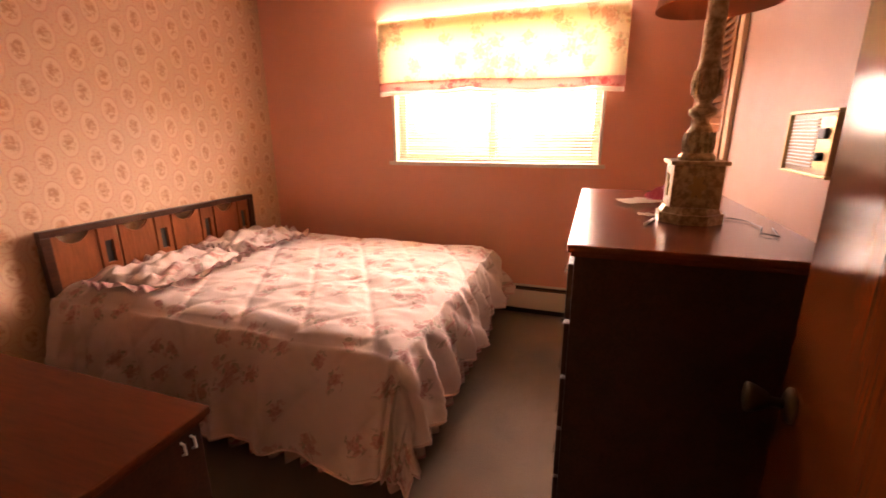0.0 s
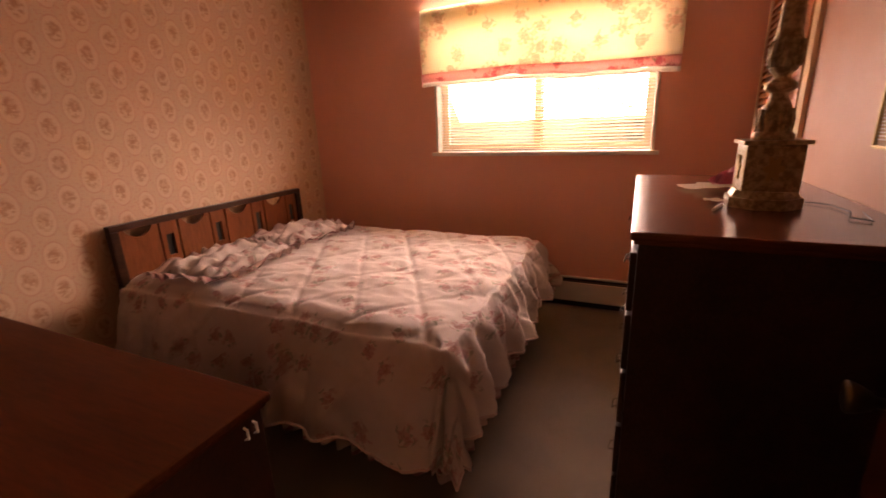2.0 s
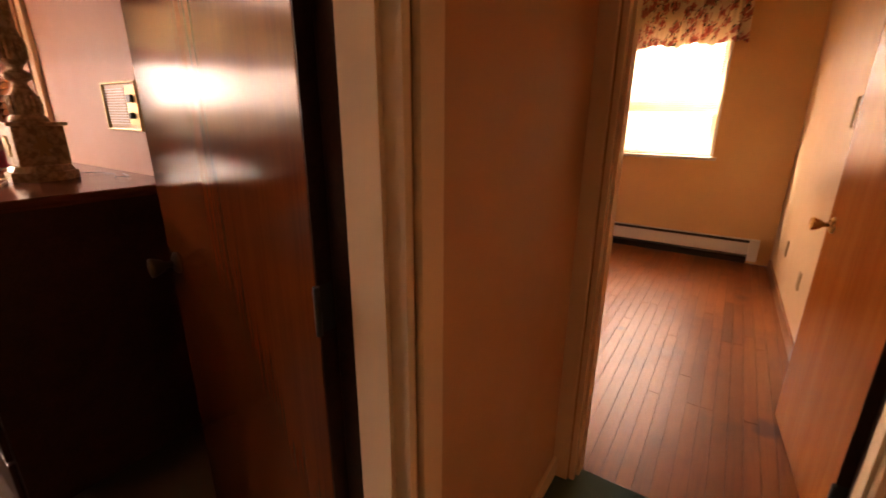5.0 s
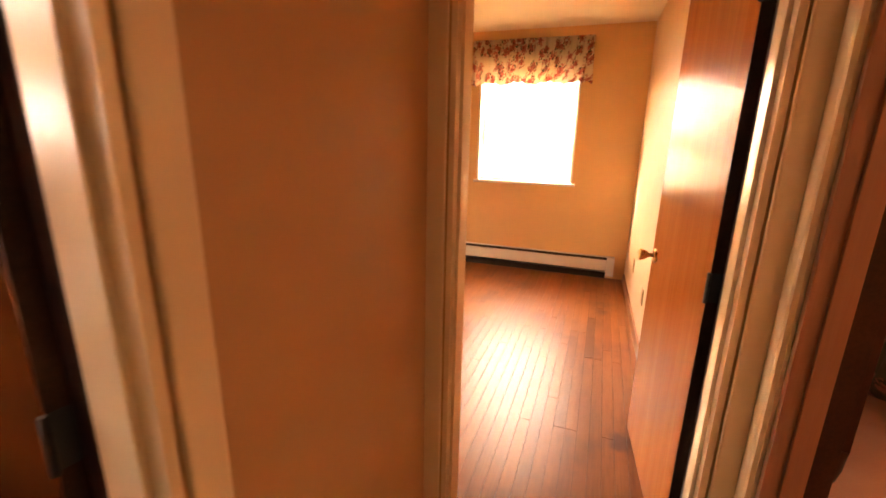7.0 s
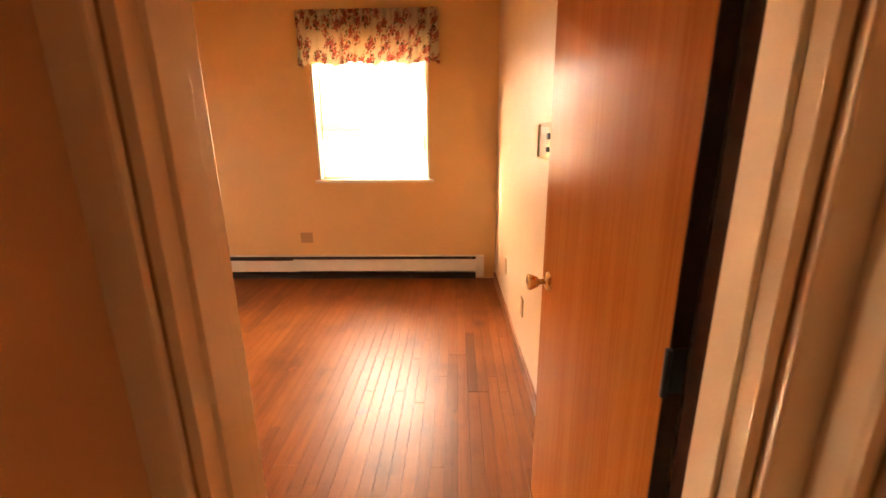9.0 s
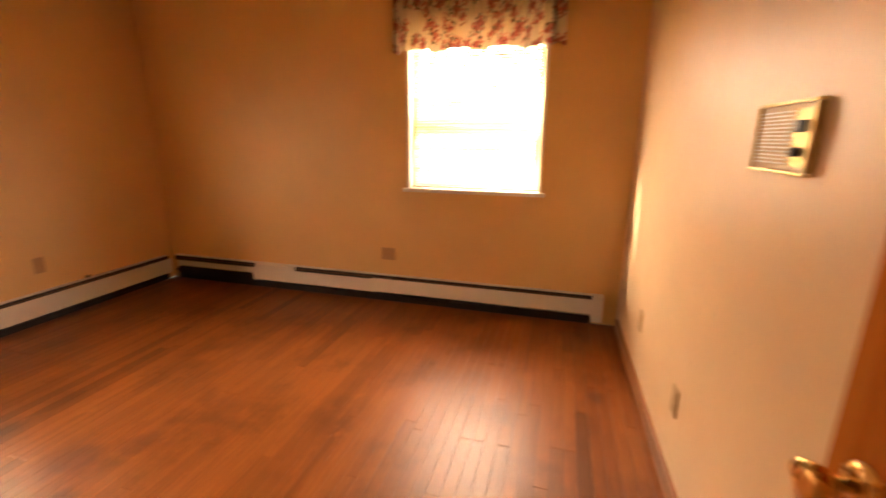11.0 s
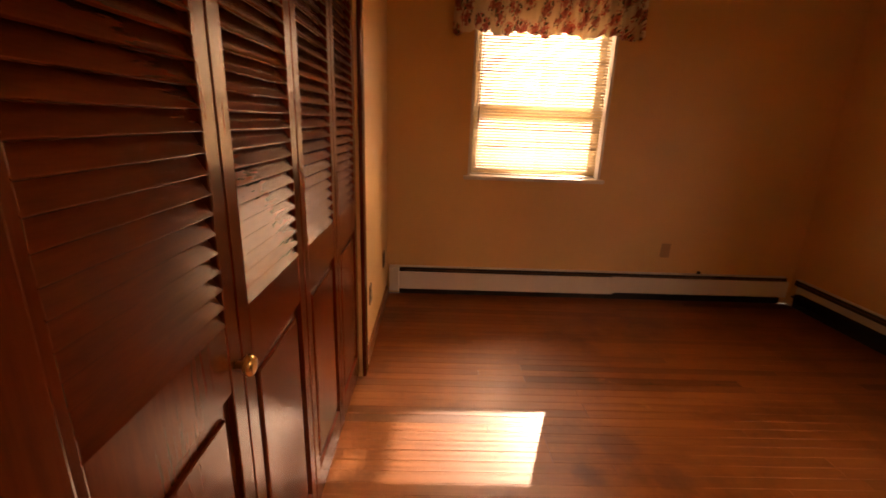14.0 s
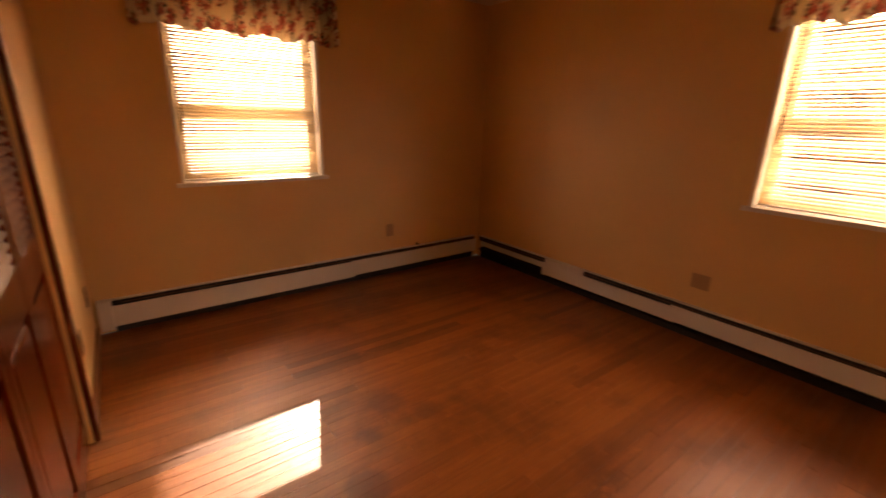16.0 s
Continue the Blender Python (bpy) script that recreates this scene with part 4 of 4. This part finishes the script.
def bedspread():
    """A quilted spread over the mattress: top, near side and foot hang down in folds."""
    s = thing("bedspread", "quilted rose-print bedspread, rumpled, hanging to floor", "bedspread", pose(0, 0, 0))
    x0, ex, ey0, ey1 = BX0 + 0.05, BX1 + 0.005, BY0 - 0.005, BY1 + 0.01
    nx, ny = 210, 200
    near, foot, far = 0.45, 0.33, 0.34
    rows = []
    for i in range(ny + 1):
        v = ey0 - near + (ey1 - ey0 + near + far) * i / ny
        row = []
        for j in range(nx + 1):
            u = x0 + (ex + foot - x0) * j / nx
            dx = max(0.0, u - ex)
            dy = max(0.0, ey0 - v) if v < ey0 else max(0.0, v - ey1)
            side = -1 if v < ey0 else 1
            reach = math.hypot(dx, dy)
            px, py = min(u, ex), min(max(v, ey0), ey1)
            z = BZ
            a, c = u * 3.1 + v * 1.9, u * 3.1 - v * 2.9
            groove = max(0.0, 1 - abs((a + 0.5) % 1 - 0.5) * 14) + max(0.0, 1 - abs((c + 0.5) % 1 - 0.5) * 14)
            puff = 0.016 * abs(math.sin(a * 1.5708)) ** 0.5 * abs(math.sin(c * 1.5708)) ** 0.5 - 0.006 * min(groove, 1)
            wrinkle = 0.008 * (noise.noise((u * 5.5, v * 9, 0.3)) + 0.6 * noise.noise((u * 13, v * 21, 1.3)))
            if reach == 0:
                edge = min(ex - u, v - ey0, ey1 - v, 0.12) / 0.12
                z += puff + wrinkle * (0.6 + 0.8 * edge) + 0.006 * noise.noise((u * 1.7, v * 1.7, 5)) - 0.035 * (1 - edge) ** 3
            else:
                out, drop = (0.075 * (1 - math.exp(-reach * 9)), max(0.0, reach - 0.03))
                flare = 0.10 * (drop / 0.5)
                along = u if dy > dx else v
                fold = (0.024 * math.sin(along * 15 + 2 * math.sin(along * 5)) + (0.016 if dx > dy else 0.008) * math.sin(along * 44 + 3 * math.sin(along * 7))) * min(1.0, drop / 0.25)
                if dx > 0:
                    pleat = along * 19 + dx * 9 + 1.6 * noise.noise((along * 3, dx * 4, 8))
                    fold += 0.024 * (1 - 2 * abs(math.sin(pleat))) * min(1.0, drop / 0.1) + 0.008 * noise.noise((along * 24 + dx * 11, dx * 7, 3))
                if dx > 0 and dy > 0:
                    fold += 0.06 * math.sin(math.atan2(dy, dx) * 4) * drop
                fold += 0.007 * noise.noise((u * 17, v * 17, 6)) + 0.004 * noise.noise((u * 38, v * 38, 2))
                k = out + flare + fold + puff
                nxv, nyv = dx / reach, side * dy / reach
                px += nxv * k
                py += nyv * k
                z = BZ - 0.035 - drop * (0.985 if dx < 0.001 else 0.96) + 0.02 * noise.noise((u * 4, v * 4, 2))
                z = max(z, 0.03 + 0.01 * noise.noise((u * 9, v * 9, 7)))
            row.append((px, py, z))
        rows.append(row)
    part("spread", sheet(rows, 0.004), SPREAD, s)
    part("side_piping", tube(rows[0][::2], 0.006, None, 6), RUFFLE, s, "pink piped hem")
    part("foot_piping", tube([row[-1] for row in rows[::2]], 0.006, None, 6), RUFFLE, s, "pink piped hem")
    return s


bedspread()


def pillow_sham(label, cx, cy, wx, wy, turn, seed):
    """A rumpled ruffled sham lying on the bed."""
    p = thing("pillow_sham", label, "pillow", pose(cx, cy, BZ + 0.012, 0, 0, turn), "pillow shams")
    rows = []
    n = 44
    for i in range(n + 1):
        row = []
        for j in range(n + 1):
            u, v = 2 * i / n - 1, 2 * j / n - 1
            dome = max(0.0, (1 - u ** 4) * (1 - v ** 4)) ** 0.6
            h = 0.05 * dome + 0.055 * dome * noise.noise((u * 2.4 + seed, v * 2.4, 0)) + 0.03 * noise.noise((u * 5 + seed, v * 5, 3))
            row.append((u * wx / 2, v * wy / 2, max(0.006, h + 0.012)))
        rows.append(row)
    part("cover", sheet(rows, 0.002), SPREAD, p)
    rows = [[] for _ in range(5)]
    edge = []
    for k in range(240):
        t = k / 240
        q = int(t * 4)
        f = t * 4 - q
        edge.append([(wx / 2, -wy / 2 + wy * f, 1, 0), (wx / 2 - wx * f, wy / 2, 0, 1), (-wx / 2, wy / 2 - wy * f, -1, 0), (-wx / 2 + wx * f, -wy / 2, 0, -1)][q])
    edge.append(edge[0])
    for i in range(5):
        s = i / 4
        for k, (x, y, ax, ay) in enumerate(edge):
            rows[i].append((x + ax * 0.065 * s, y + ay * 0.065 * s, 0.012 + (0.004 + 0.017 * s) * (1 + math.sin(k * 0.5 + 2.5 * math.sin(k * 0.13))) + 0.02 * s * noise.noise((k * 0.11, s, seed))))
    part("ruffle", sheet(rows, 0.001), RUFFLE, p, "gathered pink ruffle")
    return p


pillow_sham("rumpled rose-print pillow sham with pink ruffle", -3.5, 2.66, 0.42, 0.62, 6, 1.0)
pillow_sham("flat rose-print pillow sham with gathered ruffle", -3.53, 3.3, 0.4, 0.56, -5, 4.0)


# ---- dressers ----
def pull(parent, x, y, z, axis_turn):
    """A bail pull: backplate and a drooping bow."""
    bm = bmesh.new()
    box(bm, -0.045, -0.004, -0.012, 0.045, 0, 0.012, 0.003)
    tube([(-0.034, -0.004, 0.0), (-0.034, -0.02, -0.004), (-0.025, -0.024, -0.022), (0, -0.025, -0.028), (0.025, -0.024, -0.022), (0.034, -0.02, -0.004), (0.034, -0.004, 0.0)], 0.0035, bm, 6)
    bmesh.ops.transform(bm, matrix=pose(x, y, z, 0, 0, axis_turn) @ Matrix.Scale(0.62, 4), verts=bm.verts)
    part("pull", bm, DARK_BRASS, parent, "darkened brass bail pull")


def chest(label, m, w, d, h, rows, top_mat, leg=0.14, over=0.02, category="dresser", cols=1):
    """A chest of drawers; back against local y = 0, front towards -y, left end at local x = 0."""
    c = thing("chest_of_drawers", label, category, m)
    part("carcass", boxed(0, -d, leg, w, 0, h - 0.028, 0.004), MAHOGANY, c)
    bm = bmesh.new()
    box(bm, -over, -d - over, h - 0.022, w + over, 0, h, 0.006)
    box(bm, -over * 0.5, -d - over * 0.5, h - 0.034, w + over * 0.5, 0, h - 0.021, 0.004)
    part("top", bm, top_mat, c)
    for x in (0.0, w - 0.055):
        for y in (-d, -0.055):
            bm = turned([(0.019, 0), (0.022, 0.02), (0.03, 0.06), (0.034, leg - 0.03), (0.037, leg + 0.004)], 14, (x + 0.0275, y + 0.0275, 0))
            part("leg", bm, MAHOGANY, c)
    part("apron", boxed(0.02, -d + 0.004, leg - 0.045, w - 0.02, -d + 0.024, leg, 0.003), MAHOGANY, c)
    dz = (h - 0.05 - leg - 0.03) / rows
    dw = (w - 0.05) / cols
    for r in range(rows):
        for k in range(cols):
            z0, a = leg + 0.02 + r * dz, 0.025 + k * dw
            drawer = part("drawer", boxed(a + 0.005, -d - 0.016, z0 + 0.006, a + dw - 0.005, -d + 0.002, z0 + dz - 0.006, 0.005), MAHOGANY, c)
            for f in ((0.22, 0.78) if dw > 0.5 else (0.5,)):
                pull(drawer, a + dw * f, -d - 0.016, z0 + dz / 2, 0)
    return c


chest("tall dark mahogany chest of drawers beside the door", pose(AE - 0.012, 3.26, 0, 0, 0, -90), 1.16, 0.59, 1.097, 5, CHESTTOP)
chest("long low red-brown dresser with dark drawer fronts", pose(-2.17, AS + 0.02, 0, 0, 0, 180), 1.75, 0.55, 0.74, 3, TOPWOOD, 0.1, 0.02, "dresser", 2)


end_pull = thing("drawer_pull", "small white pull on the dresser's end", "handle", Matrix.LocRotScale((-2.17, 1.577, 0.668), Euler((0, 0, radians(90))), (0.75, 0.6, 0.6)))
for dx in (-0.018, 0.018):
    part("bar", tube([(dx, 0.0, 0.028), (dx, -0.018, 0.024), (dx, -0.02, -0.02), (dx, 0.0, -0.028)], 0.0045, None, 8), WHITE, end_pull)


# ---- lamp and things on the chest ----
def table_lamp():
    cx, cy, z0 = -1.012, 2.52, 1.097
    l = thing("table_lamp", "tall carved cream-and-gold column lamp, unlit", "lamp", Matrix.LocRotScale((cx, cy, z0), None, (0.84, 0.84, 1.0)))
    GILT = Nodes("antiqued_cream_gilt")
    v = GILT.coords()
    c = GILT.mix(GILT.ramp(GILT.noise(v, 45, 5, 0.7), 0.4, 0.62), (0.26, 0.18, 0.08), (0.5, 0.4, 0.23))
    GILT.bump(GILT.noise(v, 90, 4), 0.5, 0.004)
    gilt = GILT.base(c, 0.38)
    GILT.bsdf.inputs["Metallic"].default_value = 0.25

    def octo(r0, z_a, r1, z_b, bm):
        rings = []
        for r, z in ((r0, z_a), (r1, z_b)):
            k = r * 0.42
            rings.append([bm.verts.new((x, y, z)) for x, y in ((r, -k), (r, k), (k, r), (-k, r), (-r, k), (-r, -k), (-k, -r), (k, -r))])
        a, b = rings
        for i in range(8):
            bm.faces.new((a[i], a[(i + 1) % 8], b[(i + 1) % 8], b[i]))
        bm.faces.new(list(reversed(a)))
        bm.faces.new(b)
        return bm

    bm = octo(0.108, 0, 0.108, 0.03, bmesh.new())
    octo(0.1, 0.03, 0.088, 0.05, bm)
    part("plinth", bm, gilt, l)
    bm = boxed(-0.082, -0.082, 0.05, 0.082, 0.082, 0.18, 0.006)
    box(bm, -0.094, -0.094, 0.18, 0.094, 0.094, 0.192, 0.003)
    part("pedestal", bm, gilt, l)
    for turn in (0, 90, 180, 270):
        outline = [(0.024 * (1 + 0.28 * math.cos(6 * q)) * math.cos(q), 0.115 + 0.031 * (1 + 0.28 * math.cos(6 * q)) * math.sin(q)) for q in (2 * math.pi * k / 48 for k in range(48))]
        bm = prism(outline, -0.006, "y")
        bmesh.ops.translate(bm, vec=(0, -0.0815, 0), verts=bm.verts)
        bmesh.ops.transform(bm, matrix=pose(0, 0, 0, 0, 0, turn), verts=bm.verts)
        part("rosette", bm, DULL_BRASS, l, "carved gilt rosette")
    prof = [(0.062, 0.192), (0.062, 0.205), (0.049, 0.215), (0.043, 0.275), (0.036, 0.29), (0.026, 0.305), (0.024, 0.316), (0.045, 0.328), (0.046, 0.342),
            (0.024, 0.356), (0.024, 0.364), (0.038, 0.378), (0.043, 0.405), (0.043, 0.44), (0.04, 0.455), (0.034, 0.475), (0.03, 0.66), (0.04, 0.675), (0.022, 0.69), (0.012, 0.7), (0.01, 0.9)]
    part("column", turned(prof, 28, (0, 0, 0)), gilt, l)
    for z0_, z1_, r in ((0.215, 0.275, 0.046), (0.385, 0.452, 0.041)):
        for k in range(16):
            ang = 2 * math.pi * k / 16
            part("flute", tube([(r * math.cos(ang), r * math.sin(ang), z0_), ((r + 0.004) * math.cos(ang), (r + 0.004) * math.sin(ang), (z0_ + z1_) / 2), (r * math.cos(ang), r * math.sin(ang), z1_)], 0.006, None, 6), gilt, l)
    rows = [[((0.195 - 0.075 * i / 6) * math.cos(2 * math.pi * j / 40), (0.195 - 0.075 * i / 6) * math.sin(2 * math.pi * j / 40), 0.625 + 0.28 * i / 6) for j in range(41)] for i in range(7)]
    part("shade", sheet(rows, 0.003), LAMPSHADE, l, "rust-coloured drum shade")
    part("cord", tube([(0.09, 0.05, 0.006), (0.16, 0.06, 0.005), (0.2, 0.02, 0.005), (0.215, -0.1, 0.005), (0.18, -0.2, 0.005), (0.22, -0.24, 0.005), (0.245, -0.1, 0.005)], 0.0016, None, 6), BLACK, l, "thin black cord")
    return l


table_lamp()


def loose_paper(label, x, y, turn, w, h, colour, lift, seed):
    mat = painted("paper", colour, 0.8, 200, 0.05)
    p = thing("paper", label, "paper", pose(x, y, 1.0985 + lift, 0, 0, turn), "papers on the chest")
    rows = [[(w * i / 8 - w / 2, h * j / 8 - h / 2, 0.004 + 0.006 * (1 + noise.noise((i * 0.35 + seed, j * 0.35, 0)))) for j in range(9)] for i in range(9)]
    part("leaf", sheet(rows, 0.0006), mat, p)


loose_paper("creased white paper lying on the chest", -1.13, 2.84, 20, 0.16, 0.11, (0.7, 0.62, 0.48), 0.0, 1)
loose_paper("folded cream envelope lying on the chest", -1.06, 2.78, -12, 0.2, 0.1, (0.66, 0.58, 0.42), 0.012, 2)
loose_paper("small cream card beside the lamp", -1.13, 2.53, 5, 0.06, 0.04, (0.7, 0.62, 0.45), 0.0, 3)


def crumpled_wrap():
    w = thing("crumpled_wrapper", "crumpled red and pink wrapper on papers", "wrapper", pose(-1.02, 2.86, 1.116))
    rows = []
    for i in range(17):
        row = []
        for j in range(17):
            u, v = i / 8 - 1, j / 8 - 1
            row.append((u * 0.085, v * 0.06, 0.004 + max(0, 0.05 * (1 - u * u) * (1 - v * v) + 0.03 * noise.noise((u * 3, v * 3, 9)))))
        rows.append(row)
    part("wrap", sheet(rows, 0.001, False), painted("pink_wrap", (0.6, 0.1, 0.16), 0.5), w)


crumpled_wrap()
pen = thing("pen", "short cream pen lying on the chest", "pen", pose(-1.135, 2.43, 1.103, 0, 0, 70))
part("barrel", tube([(-0.05, 0, 0), (0.05, 0, 0)], 0.0045), WHITE, pen)


# ---- third room, seen through its doorway ----
chest("dark carved mahogany highboy on the rose carpet", pose(0.68, SW - 0.02, 0, 0, 0, 0), 0.9, 0.5, 1.6, 6, MAHOGANY, 0.16)


def third_bed():
    """A bed with a dark carved headboard, its spread quilted on top and boldly printed at the side."""
    x0, x1, y0, y1, z = 0.98, 2.95, -2.62, -1.22, 0.6
    b = thing("bed", "double bed with dark carved headboard on rose carpet", "bed", pose(0, 0, 0))
    part("mattress", boxed(x0 + 0.03, y0 + 0.02, 0.14, x1, y1 - 0.02, z - 0.02, 0.05), LINEN, b)
    for x in (x0 + 0.12, x1 - 0.12):
        for y in (y0 + 0.12, y1 - 0.12):
            part("leg", boxed(x - 0.03, y - 0.03, 0, x + 0.03, y + 0.03, 0.14, 0.004), MAHOGANY, b)
    outline = [(y0, 0.2), (y1, 0.2), (y1, 0.86)]
    for k in range(17):
        t = k / 16
        outline.append((y1 - 0.1 - (y1 - y0 - 0.2) * t, 0.92 + 0.2 * math.sin(math.pi * t) + 0.03 * math.cos(6 * math.pi * t)))
    outline.append((y0, 0.86))
    bm = prism(outline, 0.04)
    bmesh.ops.translate(bm, vec=(x1 + 0.01, 0, 0), verts=bm.verts)
    part("headboard", bm, MAHOGANY, b, "dark carved headboard")
    for y in (y0 - 0.03, y1 + 0.03):
        part("post", turned([(0.035, 0), (0.04, 0.5), (0.028, 0.56), (0.04, 0.62), (0.03, 0.9), (0.042, 0.96), (0.036, 1.02), (0.012, 1.06)], 16, (x1 + 0.03, y, 0)), MAHOGANY, b)
    cover = thing("bedspread", "pink quilted bedspread with dark rose-print side", "bedspread", pose(0, 0, 0))
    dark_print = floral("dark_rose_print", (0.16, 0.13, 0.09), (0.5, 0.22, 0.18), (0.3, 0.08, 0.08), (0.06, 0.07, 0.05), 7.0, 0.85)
    rows = [[(x0 - 0.01 + (x1 - x0) * i / 60, y0 - 0.01 + (y1 - y0 + 0.02) * j / 50, z + 0.012 * abs(math.sin(i * 0.5)) * abs(math.sin(j * 0.5)) + 0.012 * noise.noise((i * 0.2, j * 0.2, 4))) for j in range(51)] for i in range(61)]
    part("quilt", sheet(rows, 0.004), SPREAD, cover)
    edge = [(x0 - 0.02, y0 + (y1 - y0) * i / 60, -1, 0) for i in range(61)] + [(x0 - 0.02 + (x1 - x0) * i / 90, y1 + 0.02, 0, 1) for i in range(91)]
    rows = []
    for k in range(12):
        s = k / 11
        rows.append([(x + ax * (0.01 + 0.09 * s + 0.03 * s * math.sin(i * 0.7)), y + ay * (0.01 + 0.09 * s + 0.03 * s * math.sin(i * 0.7)), z + 0.005 - 0.5 * s + 0.02 * s * math.sin(i * 0.21)) for i, (x, y, ax, ay) in enumerate(edge)])
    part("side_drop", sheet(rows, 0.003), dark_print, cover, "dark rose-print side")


third_bed()


# ---- oak strips ----
def oak_strips():
    """Strips along x with staggered ends, each its own piece."""
    lengths, width, gap = (0.7, 0.95, 1.2, 1.5, 1.85, 2.2), 0.0575, 0.0011
    shared = {}
    rng = random.Random(11)

    def strip(length):
        if length not in shared:
            bm = bmesh.new()
            b = 0.0005
            x1, y1 = length - gap, width - gap
            low = [bm.verts.new(p) for p in ((0, 0, -0.006), (x1, 0, -0.006), (x1, y1, -0.006), (0, y1, -0.006))]
            mid = [bm.verts.new(p) for p in ((0, 0, -b), (x1, 0, -b), (x1, y1, -b), (0, y1, -b))]
            top = [bm.verts.new(p) for p in ((b, b, 0), (x1 - b, b, 0), (x1 - b, y1 - b, 0), (b, y1 - b, 0))]
            for lo, hi in ((low, mid), (mid, top)):
                for i in range(4):
                    bm.faces.new((lo[i], lo[(i + 1) % 4], hi[(i + 1) % 4], hi[i]))
            bm.faces.new(top)
            shared[length] = mesh_of("plank", bm, OAK)
        return shared[length]

    y, x_end, x_start = 0.001, EX, HE / 2 + 0.001
    while y < NY - 0.01:
        x = x_start
        while x < x_end - 0.01:
            left = x_end - x
            fit = [v for v in lengths if v <= left - 0.35]
            length = rng.choice(fit) if fit else round(left, 2)
            length = min(length, left)
            o = new("plank", strip(round(length, 3)))
            o.parent = OAK_FLOOR
            o.location = (x, y, rng.uniform(-0.00015, 0.0001))
            x += length
        y += width


oak_strips()
